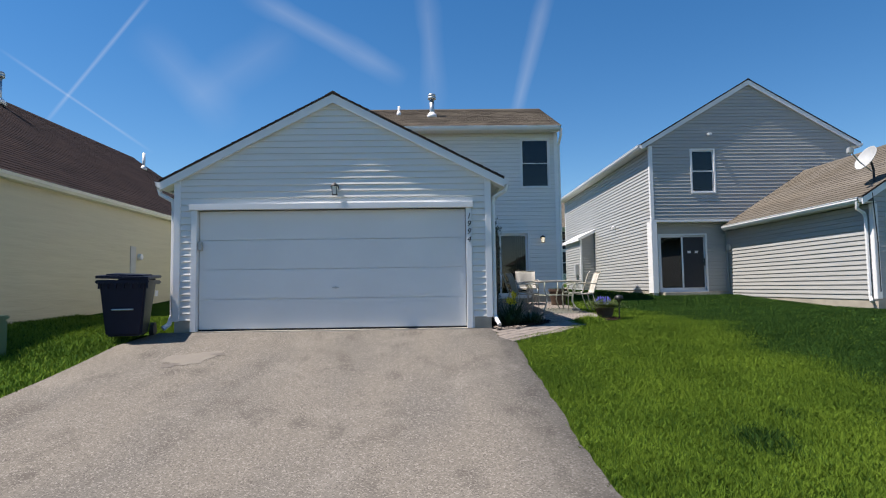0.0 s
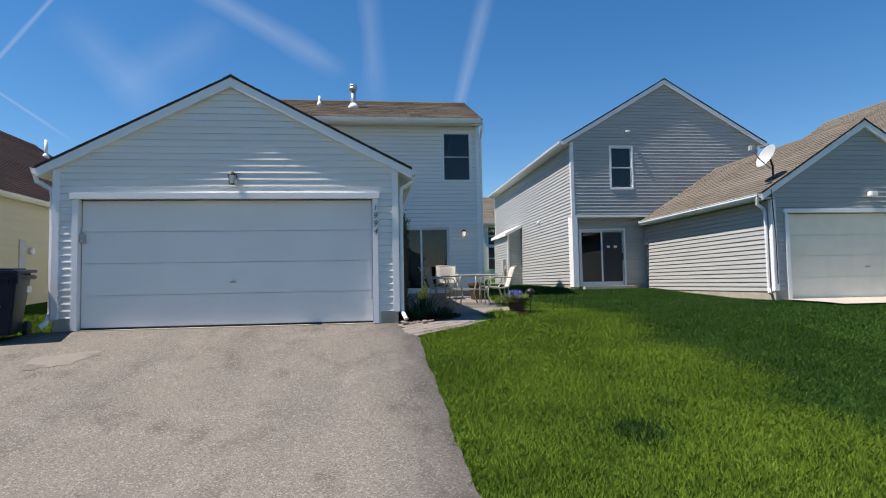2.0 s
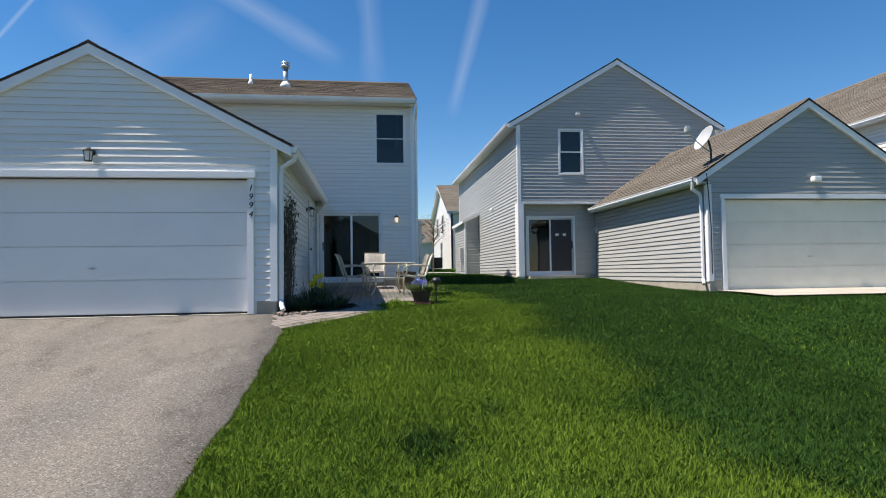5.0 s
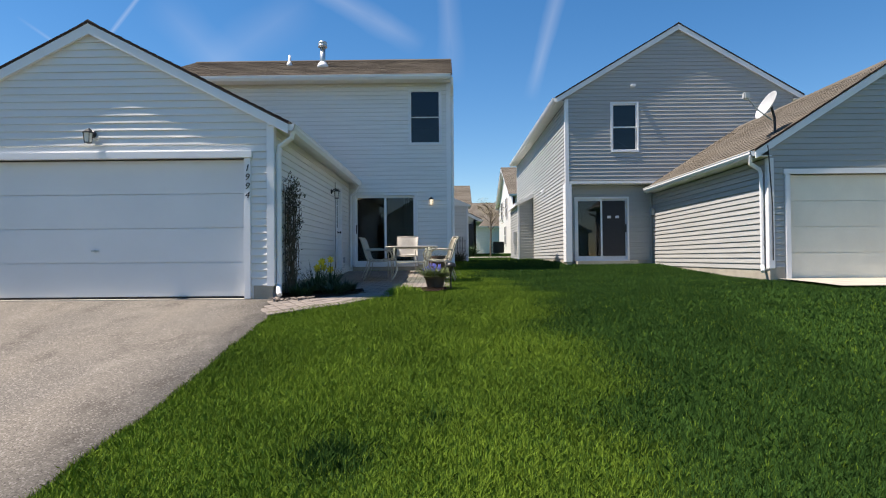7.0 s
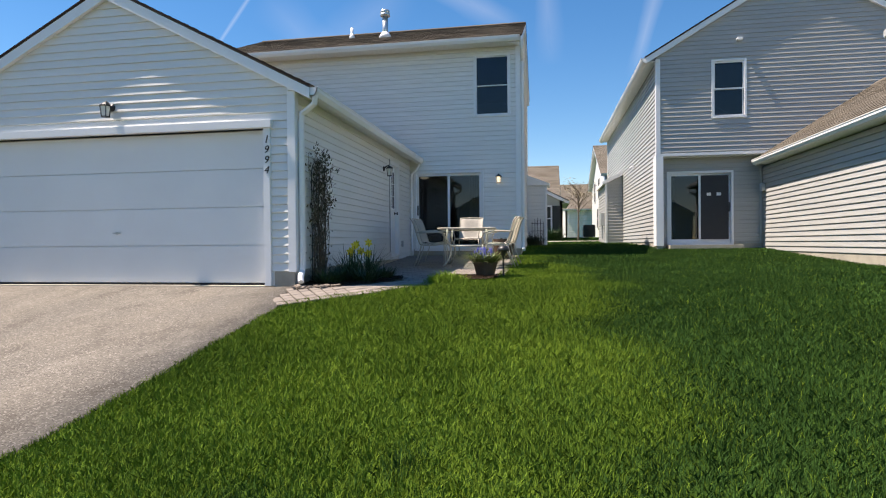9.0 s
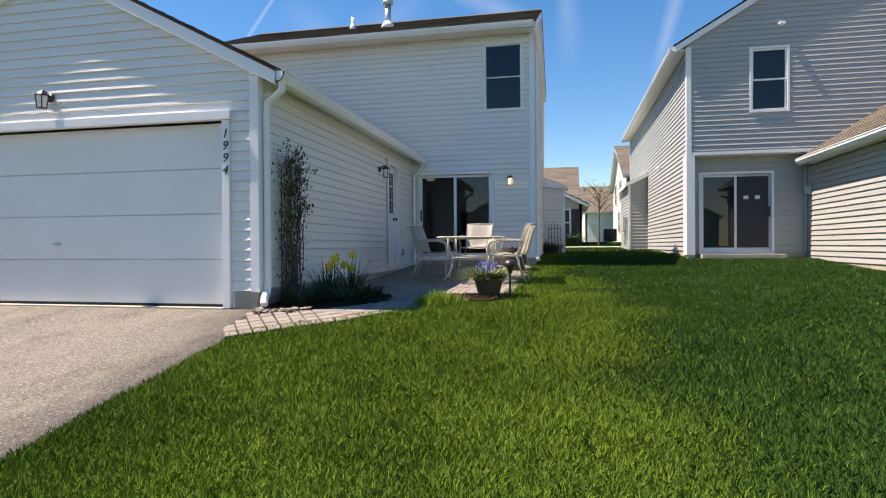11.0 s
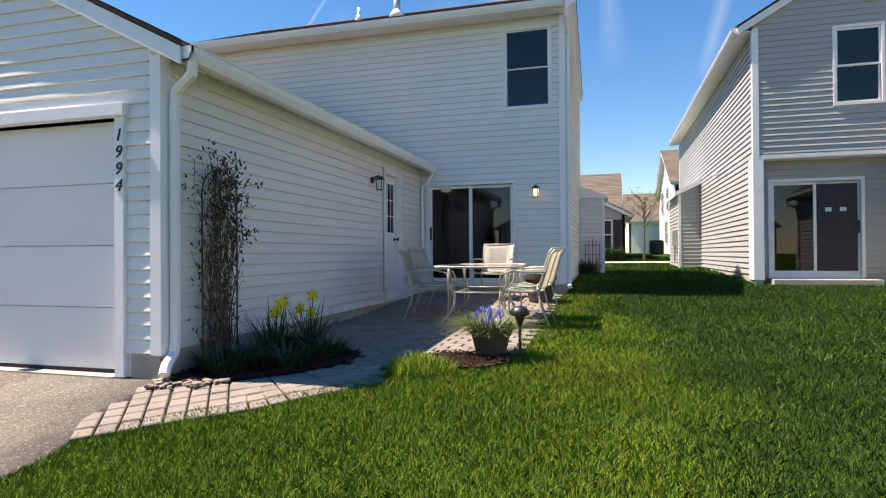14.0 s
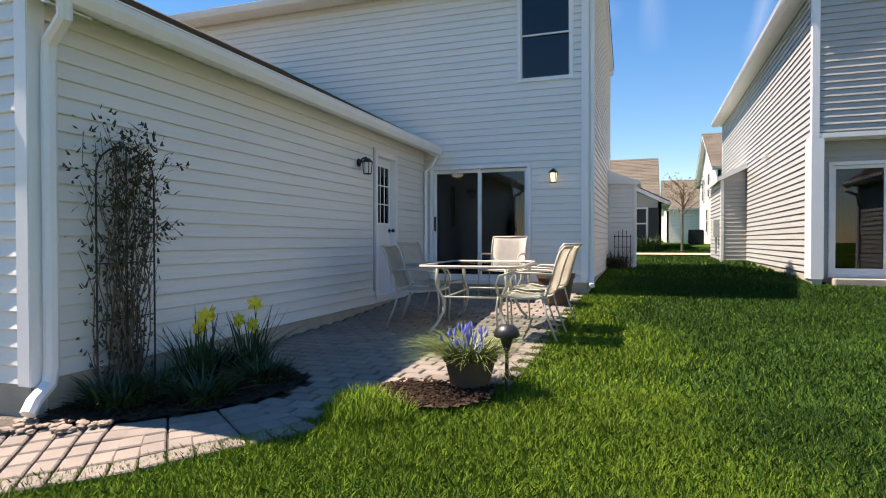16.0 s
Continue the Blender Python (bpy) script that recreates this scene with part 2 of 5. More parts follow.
M_BULB = glow_material("lamp_glow", (1.0, 0.86, 0.62), 0.5)
M_SHADE = material("frosted_glass", (0.78, 0.76, 0.70), 0.4, 0.04, 8, 80, 0.0)

# ---- builders ----
W = {}
I4 = Matrix.Identity(4)
R_FRONT, R_RIGHT, R_LEFT, R_BACK = (pose(0, 0, 0, 0, 0, a) for a in (0, 90, -90, 180))


def at(x, y, z, turn=None):
    return Matrix.Translation((x, y, z)) @ (turn if turn is not None else I4)


def base(name, x, y, z, label, category, group="", turn=0, kind=""):
    """The Empty at the foot of a thing."""
    ob = new(name)
    ob.matrix_basis = pose(x, y, z, 0, 0, turn)
    W[ob] = ob.matrix_basis.copy()
    return tagged(ob, label, category, group, kind)


def finish(bm, mat, smooth=False):
    me = bpy.data.meshes.new("mesh")
    bm.to_mesh(me)
    bm.free()
    me.materials.append(mat)
    if smooth:
        me.polygons.foreach_set("use_smooth", [True] * len(me.polygons))
    return me


def put(name, me, parent, m=I4, label=""):
    """A mesh as a part of parent, at the world pose m."""
    ob = new(name, me)
    ob.matrix_basis = m
    W[ob] = m.copy()
    if parent is not None:
        ob.parent = parent
        ob.matrix_parent_inverse = W[parent].inverted()
    return tagged(ob, label) if label else ob


def part(name, bm, mat, parent, label="", m=I4, smooth=False):
    return put(name, finish(bm, mat, smooth), parent, m, label)


def lone(name, bm, mat, label, category, m=I4, group="", kind="", smooth=False):
    return tagged(put(name, finish(bm, mat, smooth), None, m), label, category, group, kind)


def box(bm, x0, y0, z0, x1, y1, z1, bevel=0.0):
    vs = [bm.verts.new((x, y, z)) for z in (z0, z1) for y in (y0, y1) for x in (x0, x1)]
    fs = [bm.faces.new([vs[i] for i in f]) for f in ((0, 2, 3, 1), (4, 5, 7, 6), (0, 1, 5, 4), (2, 6, 7, 3), (0, 4, 6, 2), (1, 3, 7, 5))]
    if bevel:
        bmesh.ops.bevel(bm, geom=list({e for f in fs for e in f.edges}), offset=bevel, segments=2, affect="EDGES")
    return bm


def boxes(*specs, bevel=0.0):
    bm = bmesh.new()
    for s in specs:
        box(bm, *s, bevel=bevel)
    return bm


def prism(bm, ring, vec):
    """A solid: the flat ring of points, pushed along vec."""
    a = [bm.verts.new(p) for p in ring]
    b = [bm.verts.new(Vector(p) + Vector(vec)) for p in ring]
    bm.faces.new(a)
    bm.faces.new(b[::-1])
    for i in range(len(a)):
        j = (i + 1) % len(a)
        bm.faces.new((a[i], b[i], b[j], a[j]))
    bmesh.ops.recalc_face_normals(bm, faces=bm.faces)
    return bm


def tube(bm, pts, r, n=8, r2=None, flat=1.0):
    """A bent bar through the points, tapering from r to r2."""
    pts = [Vector(p) for p in pts]
    r2 = r if r2 is None else r2
    rings, up = [], None
    for i, p in enumerate(pts):
        d = (pts[min(i + 1, len(pts) - 1)] - pts[max(i - 1, 0)]).normalized()
        if up is None:
            up = d.orthogonal().normalized()
        up = (up - d * up.dot(d)).normalized()
        s = d.cross(up)
        rr = r + (r2 - r) * i / max(1, len(pts) - 1)
        rings.append([bm.verts.new(p + up * rr * math.cos(2 * math.pi * k / n) + s * rr * flat * math.sin(2 * math.pi * k / n)) for k in range(n)])
    for a, b in zip(rings, rings[1:]):
        for k in range(n):
            bm.faces.new((a[k], a[(k + 1) % n], b[(k + 1) % n], b[k]))
    bm.faces.new(rings[0][::-1])
    bm.faces.new(rings[-1])
    return bm


def lathe(bm, profile, n=20, centre=(0, 0, 0)):
    """A turned body from (radius, height) pairs."""
    c = Vector(centre)
    rings = [[bm.verts.new(c + Vector((r * math.cos(2 * math.pi * k / n), r * math.sin(2 * math.pi * k / n), z))) for k in range(n)] for r, z in profile]
    for a, b in zip(rings, rings[1:]):
        for k in range(n):
            bm.faces.new((a[k], a[(k + 1) % n], b[(k + 1) % n], b[k]))
    bm.faces.new(rings[0][::-1])
    bm.faces.new(rings[-1])
    return bm


def arc(p, q, bulge, n=8):
    """Points from p to q, bowed by the vector bulge."""
    p, q, bulge = Vector(p), Vector(q), Vector(bulge)
    return [p.lerp(q, i / n) + bulge * math.sin(math.pi * i / n) for i in range(n + 1)]


# ---- ground ----
PROFILE = ((-500, -1.0), (-3, -1.0), (0, -0.95), (3, -0.86), (5, -0.74), (7, -0.51), (9, -0.22), (10.5, -0.01), (12, 0.05), (14.5, 0.11), (17.5, 0.28), (19.5, 0.41), (22, 0.46), (31, 0.6), (38, 0.9), (60, 1.0), (600, 1.0))


def ground_z(x, y):
    """The lie of the land: it climbs from the drive up to the houses."""
    for (ya, za), (yb, zb) in zip(PROFILE, PROFILE[1:]):
        if y <= yb:
            z = za + (zb - za) * (y - ya) / (yb - ya)
            break
    if x < -5 and y > 8:
        z += 0.03 * min(-5 - x, 4)
    if x > 3 and 3 < y < 17:
        z += 0.05 * math.sin((y - 3) / 14 * math.pi) * min(1, (x - 3) / 5)
    return z


def sheet(bm, xs, ys, lift=0.0):
    grid = [[bm.verts.new((x, y, ground_z(x, y) + lift)) for x in xs] for y in ys]
    for i in range(len(ys) - 1):
        for j in range(len(xs) - 1):
            bm.faces.new((grid[i][j], grid[i][j + 1], grid[i + 1][j + 1], grid[i + 1][j]))
    return bm


def steps(a, b, d):
    n = max(1, round((b - a) / d))
    return [a + (b - a) * i / n for i in range(n + 1)]


DRIVE_L, DRIVE_R = -5.15, 1.28


def drive_edge(y):
    return DRIVE_R + 0.014 * math.sin(y * 2.1) + 0.012 * math.sin(y * 5.3) + 0.01 * math.sin(y * 13.7) - 0.26 * min(1.0, max(0.0, (y - 9.5) / 0.3))


gx = [-500, -200, -90, -40, -20] + steps(-15, 25, 1.0) + [32, 50, 90, 200, 500]
gy = [-500, -150, -50, -20, -10] + steps(-6, 32, 0.5) + [36, 40, 50, 60, 100, 250, 600]
lone("ground", sheet(bmesh.new(), gx, gy, -0.03), M_LAWN, "mown green lawn ground sloping up to the houses", "ground", kind="structure", smooth=True)
bm = bmesh.new()
ys = steps(-3.0, 10.58, 0.2)
rows_ = []
for y in ys:
    le = DRIVE_L + 0.03 * math.sin(y * 1.7) + (0.25 * max(0, y - 9.6))
    rows_.append([bm.verts.new((x, y, ground_z(min(x, 0), y) + dz)) for x, dz in ((le, -0.05), (le + 0.02, 0.0), *[(le + (drive_edge(y) - le) * k / 8, 0.0) for k in range(1, 8)], (drive_edge(y) - 0.02, 0.0), (drive_edge(y), -0.05))])
for a, b in zip(rows_, rows_[1:]):
    for k in range(len(a) - 1):
        bm.faces.new((a[k], a[k + 1], b[k + 1], b[k]))
lone("driveway", bm, M_ASPHALT, "weathered grey-tan asphalt driveway with pale worn patches", "driveway", kind="structure", smooth=True)
bm = bmesh.new()
sheet(bm, steps(-60, 60, 10), [-9, -6, -3], 0.0)
lone("road", bm, M_ASPHALT, "grey asphalt back lane behind the houses", "road", kind="structure")


# ---- house kit ----
def wall_core(length, z0, z1, thick, holes=(), gable=None):
    """A wall along local x, its face at y = 0, with openings cut through and perhaps a gable (apex x, apex z)."""
    bm = bmesh.new()
    us = sorted({0.0, length, *[u for h in holes for u in h[:2]]})
    zs = sorted({z0, z1, *[z for h in holes for z in h[2:]]})
    for ua, ub in zip(us, us[1:]):
        for za, zb in zip(zs, zs[1:]):
            if not any(h[0] <= (ua + ub) / 2 <= h[1] and h[2] <= (za + zb) / 2 <= h[3] for h in holes):
                box(bm, ua, 0, za, ub, thick, zb)
    if gable:
        prism(bm, [(0, 0, z1), (length, 0, z1), (gable[0], 0, gable[1])], (0, thick, 0))
    return bm


BOARDS = {}


def board(length, cut_a, cut_b, ex, mat):
    """One lap of siding: the foot stands proud, the ends may slope."""
    key = (round(length, 3), round(cut_a, 3), round(cut_b, 3), ex, mat.name)
    if key not in BOARDS:
        bm = bmesh.new()
        rings = []
        for z, d, k in ((0, 0, 0), (0, 0.021, 0), (0.006, 0.0235, 0.06), (ex - 0.008, 0.004, 1), (ex - 0.008, 0, 1)):
            rings.append([bm.verts.new((cut_a * k, -d, z)), bm.verts.new((length - cut_b * k, -d, z))])
        for a, b in zip(rings, rings[1:] + rings[:1]):
            bm.faces.new((a[0], a[1], b[1], b[0]))
        bm.faces.new([r[0] for r in rings][::-1])
        bm.faces.new([r[1] for r in rings])
        bmesh.ops.recalc_face_normals(bm, faces=bm.faces)
        BOARDS[key] = finish(bm, mat)
    return BOARDS[key]


def siding(wall, m, length, z0, z1, mat, ex=0.115, holes=(), gable=None):
    """Courses of lapped boards over a wall, round its openings and up into the gable."""
    z = z0
    top = gable[1] - 0.12 if gable else z1
    while z < top - 0.02:
        h = min(ex, top - z)

        def ends(zz):
            if not gable or zz <= z1:
                return 0.0, length
            k = (zz - z1) / (gable[1] - z1)
            return gable[0] * k, length - (length - gable[0]) * k

        (a0, b0), (a1, b1) = ends(z), ends(z + h)
        spans = [(a0, b0)]
        for ha, hb, za, zb in holes:
            if z < zb - 0.02 and z + h > za + 0.02:
                spans = [s for p, q in spans for s in ((p, min(q, ha)), (max(p, hb), q)) if s[1] - s[0] > 0.02]
        for p, q in spans:
            ca = a1 - a0 if p == a0 else 0.0
            cb = b0 - b1 if q == b0 else 0.0
            if q - p - ca - cb > 0.02:
                put("siding_board", board(q - p, ca, cb, round(h, 3), mat), wall, m @ at(p, 0, z))
        z += h


def shingles(roof, m, width, run, mat, course=0.145, tab=0.31, parts=True):
    """Courses of shingle strips on a slope: local x along the eave, y up the slope, z out of it."""
    n = int(run / course)
    rng = random.Random(int(width * 100) + n)
    for i in range(n):
        bm = bmesh.new()
        y0 = i * course
        x = -rng.random() * tab
        while x < width:
            a, b = max(0, x + 0.002), min(width, x + tab - 0.002)
            if b - a > 0.03:
                lift = 0.010 + 0.004 * rng.random()
                dy = rng.uniform(-0.008, 0.008)
                v = [bm.verts.new(c) for c in ((a, y0 + dy, 0), (b, y0 + dy, 0), (b, y0 + dy, lift), (a, y0 + dy, lift), (b, y0 + course * 1.05, 0.002), (a, y0 + course * 1.05, 0.002))]
                bm.faces.new((v[0], v[1], v[2], v[3]))
                bm.faces.new((v[3], v[2], v[4], v[5]))
            x += tab
        part("shingle_course", bm, mat, roof, m=m)


def slope_pose(eave_a, eave_b, top_a):
    """A pose with x along the eave, y up the slope."""
    a, b, c = Vector(eave_a), Vector(eave_b), Vector(top_a)
    x = (b - a).normalized()
    y = (c - a)
    y = (y - x * y.dot(x)).normalized()
    z = x.cross(y)
    return Matrix((( x.x, y.x, z.x, a.x), (x.y, y.y, z.y, a.y), (x.z, y.z, z.z, a.z), (0, 0, 0, 1)))


def gable_roof(house, axis, eave0, eave1, end0, end1, ridge, z_eave, z_ridge, mat, trim, course=0.145, gutters=True, skip=(), soffit=0.13):
    """A gable roof. axis 'y': ridge along y at x = ridge, eaves at x = eave0 and eave1; axis 'x' likewise. end0, end1: the ends of the ridge."""
    def p(across, along, z):
        return (across, along, z) if axis == "y" else (along, across, z)

    bm = bmesh.new()
    t = 0.03
    for e in (eave0, eave1):
        ring = [p(e, end0, z_eave), p(ridge, end0, z_ridge), p(ridge, end0, z_ridge - t), p(e, end0, z_eave - t)]
        prism(bm, ring, Vector(p(0, end1 - end0, 0)))
    roof = part("roof", bm, mat, house, "shingled gable roof")
    for e in (eave0, eave1):
        if e in skip:
            continue
        if axis == "y":
            a, b, c = (p(e, end0, z_eave), p(e, end1, z_eave), p(ridge, end0, z_ridge)) if e > ridge else (p(e, end1, z_eave), p(e, end0, z_eave), p(ridge, end1, z_ridge))
        else:
            a, b, c = (p(e, end0, z_eave), p(e, end1, z_eave), p(ridge, end0, z_ridge)) if e < ridge else (p(e, end1, z_eave), p(e, end0, z_eave), p(ridge, end1, z_ridge))
        run = (Vector(c) - Vector(a)).length
        m = slope_pose(a, b, c) @ at(0, 0, 0.003)
        shingles(roof, m, abs(end1 - end0), run, mat, course)
    # ridge caps
    bm = bmesh.new()
    for s in (-1, 1):
        ring = [p(ridge, end0, z_ridge + 0.03), p(ridge + s * 0.14, end0, z_ridge + 0.02 - 0.14 * (z_ridge - z_eave) / abs(ridge - eave0)), p(ridge + s * 0.14, end0, z_ridge + 0.005 - 0.14 * (z_ridge - z_eave) / abs(ridge - eave0)), p(ridge, end0, z_ridge + 0.012)]
        prism(bm, ring, Vector(p(0, end1 - end0, 0)))
    part("ridge_cap", bm, mat, roof)
    # fascia, soffit and gutters along the eaves; boards up the rakes
    for e in (eave0, eave1):
        s = 1 if e > ridge else -1
        inner = e - s * 0.33
        bm = bmesh.new()
        lo, hi = p(min(e - s * 0.02, e - s * 0.04), end0 + 0.02, z_eave - 0.14), p(max(e - s * 0.02, e - s * 0.04), end1 - 0.02, z_eave - 0.032)
        box(bm, *lo, *hi)
        part("fascia", bm, trim, house)
        bm = bmesh.new()
        n = 14
        lo, hi = p(min(inner, e - s * 0.04), end0 + 0.02, z_eave - soffit), p(max(inner, e - s * 0.04), end1 - 0.02, z_eave - soffit + 0.015)
        box(bm, *lo, *hi)
        length = end1 - end0
        k = end0 + 0.1
        while k < end1 - 0.1:
            lo, hi = p(min(inner, e - s * 0.05), k, z_eave - soffit - 0.007), p(max(inner, e - s * 0.05), k + 0.1, z_eave - soffit)
            box(bm, *lo, *hi)
            k += 0.115
        part("soffit", bm, trim, house)
        if gutters:
            g = [(0, 0), (0.0, -0.11), (0.07, -0.11), (0.105, -0.05), (0.105, 0.0), (0.115, 0.0), (0.115, 0.012), (0.095, 0.012), (0.095, -0.045), (0.065, -0.1), (0.01, -0.1), (0.01, 0.0)]
            bm = bmesh.new()
            prism(bm, [p(e - s * 0.02 + s * a, end0 + 0.03, z_eave - 0.03 + b) for a, b in g], Vector(p(0, end1 - end0 - 0.06, 0)))
            for kk in (end0 + 0.03, end1 - 0.05):
                prism(bm, [p(e - s * 0.02 + s * a, kk, z_eave - 0.03 + b) for a, b in g[:5]], Vector(p(0, 0.02, 0)))
            part("gutter", bm, trim, house)
        for end, o in ((end0, 1), (end1, -1)):
            drop = 0.16
            bm = bmesh.new()
            prism(bm, [p(e - s * 0.01, end, z_eave - 0.035), p(ridge, end, z_ridge - 0.035), p(ridge, end, z_ridge - 0.035 - drop), p(e - s * 0.01, end, z_eave - 0.035 - drop * 0.9)], Vector(p(0, 0.025 * o, 0)))
            edge = prism(bmesh.new(), [p(e, end, z_eave + 0.006), p(ridge, end, z_ridge + 0.006), p(ridge, end, z_ridge - 0.02), p(e, end, z_eave - 0.02)], Vector(p(0, -0.014 * o, 0)))
            part("drip_edge", edge, M_DARK_ROOF, house)
            depth = 0.31
            prism(bm, [p(e - s * 0.02, end + 0.02 * o, z_eave - 0.155), p(ridge, end + 0.02 * o, z_ridge - 0.155), p(ridge, end + 0.02 * o, z_ridge - 0.17), p(e - s * 0.02, end + 0.02 * o, z_eave - 0.17)], Vector(p(0, depth * o, 0)))
            part("rake_board", bm, trim, house)
    return roof


def strip(house, x0, y0, z0, x1, y1, z1, mat=None, name="corner_post"):
    return part(name, boxes((x0, y0, z0, x1, y1, z1), bevel=0.006), mat or M_TRIM, house)


def hung_window(house, m, w, h, blind=False, trim=None, rail=0.035):
    """A double-hung window, its outer foot at m, facing local -y."""
    trim = trim or M_TRIM
    t = 0.055
    win = part("window", boxes((-t, -0.03, -t, 0, 0.09, h + t), (w, -0.03, -t, w + t, 0.09, h + t), (0, -0.03, h, w, 0.09, h + t), (0, -0.045, -t, w, 0.09, 0), bevel=0.005), trim, house, "white double-hung window", m)
    for i, (za, zb, d) in enumerate(((0.004, h / 2 + 0.015, 0.045), (h / 2 - 0.015, h - 0.004, 0.02))):
        s = rail
        part("sash", boxes((0.002, d - 0.018, za, s, d + 0.018, zb), (w - s, d - 0.018, za, w - 0.002, d + 0.018, zb), (s, d - 0.018, za, w - s, d + 0.018, za + s), (s, d - 0.018, zb - s, w - s, d + 0.018, zb)), trim, win, "", m)
        g = part("pane", boxes((s, d - 0.003, za + s, w - s, d + 0.003, zb - s)), M_GLASS, win, "", m)
        g.visible_shadow = False
    bm = bmesh.new()
    k = h - 0.06
    low = h * 0.5 if blind else h * 0.72
    while k > low:
        prism(bm, [(0.03, 0.10, k), (w - 0.03, 0.10, k), (w - 0.03, 0.124, k - 0.018), (0.03, 0.124, k - 0.018)], (0, 0.001, 0.001))
        k -= 0.024
    if blind:
        part("blind", bm, M_BLIND, win, "half-drawn slatted blind", m)
    else:
        bm.free()
    return win


def lathe_lamp(name, x, y, z, turn, label, lit=False):
    """A coach lantern on a wall plate, facing local -y."""
    lamp = base(name, x, y, z, label, "wall lamp", "coach lanterns", turn)
    m = W[lamp]
    bm = bmesh.new()
    lathe(bm, [(0.0, 0), (0.055, 0.0), (0.055, 0.012), (0.03, 0.03), (0.0, 0.03)], 16)
    part("back_plate", bm, M_BLACK, lamp, "", m @ pose(0, 0, 0.02, 90, 0, 0))
    bm = bmesh.new()
    tube(bm, [(0, -0.02, 0.02), (0, -0.06, 0.07), (0, -0.11, 0.085), (0, -0.13, 0.06)], 0.012)
    part("arm", bm, M_BLACK, lamp, "", m)
    bm = bmesh.new()
    lathe(bm, [(0.0, 0.075), (0.03, 0.07), (0.075, 0.03), (0.08, 0.015), (0.0, 0.015)], 8, (0, -0.13, 0))
    part("cap", bm, M_BLACK, lamp, "", m)
    bm = bmesh.new()
    for k in range(4):
        a = math.pi / 4 + k * math.pi / 2
        tube(bm, [(0.068 * math.cos(a), -0.13 + 0.068 * math.sin(a), 0.02), (0.05 * math.cos(a), -0.13 + 0.05 * math.sin(a), -0.13)], 0.006, 6)
    lathe(bm, [(0.0, -0.145), (0.055, -0.14), (0.055, -0.128), (0.0, -0.128)], 8, (0, -0.13, 0))
    part("cage", bm, M_BLACK, lamp, "", m)
    bm = bmesh.new()
    lathe(bm, [(0.045, -0.128), (0.06, 0.014)], 8, (0, -0.13, 0))
    part("glass", bm, M_BULB if lit else M_SHADE, lamp, "", m)
    return lamp


def downspout(house, pts, trim, r=0.045):
    bm = bmesh.new()
    tube(bm, pts, r, 8, flat=0.8)
    return part("downspout", bm, trim, house, "white downspout", smooth=False)


# ---- the house with the white siding ----
GX0, GX1, GY = -4.66, 0.99, 10.60
FY, HX1 = 17.46, 3.75
house = base("house", -1.8, 14.0, 0.0, "white vinyl-sided house with an attached double garage", "house")
# garage front
holes = [(0.38, 5.22, 0.0, 2.17)]
gl = GX1 - GX0
gab = (gl / 2, 4.24)
m = at(GX0, GY, 0)
w_gf = part("wall", wall_core(gl, 0.0, 2.74, 0.14, holes, gab), M_WHITE_VINYL, house, "garage front wall in white lap siding", m)
siding(w_gf, m, gl, 0.2, 2.74, M_WHITE_VINYL, holes=[(0.30, 5.30, 0, 2.27)], gable=gab)
part("foundation", boxes((GX0 + 0.002, GY - 0.012, -0.3, GX0 + 0.30, GY + 0.1, 0.2), bevel=0.006), M_CONCRETE, house)
part("foundation", boxes((GX1 - 0.3, GY - 0.012, -0.3, GX1 - 0.002, GY + 0.1, 0.2), bevel=0.006), M_CONCRETE, house)
part("foundation", boxes((GX1 - 0.09, GY + 0.1, -0.3, GX1 + 0.008, FY, 0.22), bevel=0.006), M_CONCRETE, house)
part("garage_trim", boxes((-4.37, GY - 0.045, 0.0, -4.27, GY + 0.1, 2.17), (0.555, GY - 0.045, 0.0, 0.655, GY + 0.1, 2.17), (-4.40, GY - 0.08, 2.17, 0.685, GY + 0.1, 2.275), bevel=0.006), M_TRIM, house, "white garage door casing")
gdoor = part("garage_door", boxes((-4.265, GY + 0.1, 0.03, 0.55, GY + 0.13, 2.165)), M_DOOR, house, "closed white sectional double garage door")
for i in range(4):
    z0 = 0.035 + i * 0.533
    part("door_panel", boxes((-4.26, GY + 0.075, z0, 0.546, GY + 0.098, z0 + 0.528), bevel=0.006), M_DOOR, gdoor)
bm = boxes((-1.87, GY + 0.05, 0.745, -1.75, GY + 0.07, 0.765), (-1.825, GY + 0.05, 0.735, -1.795, GY + 0.075, 0.775), bevel=0.004)
part("handle", bm, M_METAL, gdoor, "chrome lock handle")
part("weather_seal", boxes((-4.26, GY + 0.07, 0.005, 0.546, GY + 0.11, 0.034)), M_RUBBER, gdoor, "black rubber door seal")
part("keypad", boxes((-4.25, GY - 0.02, 1.45, -4.19, GY + 0.07, 1.60), bevel=0.006), M_GREY, house, "grey keypad by the garage door")
part("threshold", boxes((-4.27, GY - 0.06, -0.2, 0.555, GY + 0.2, 0.004)), M_CONCRETE, house)
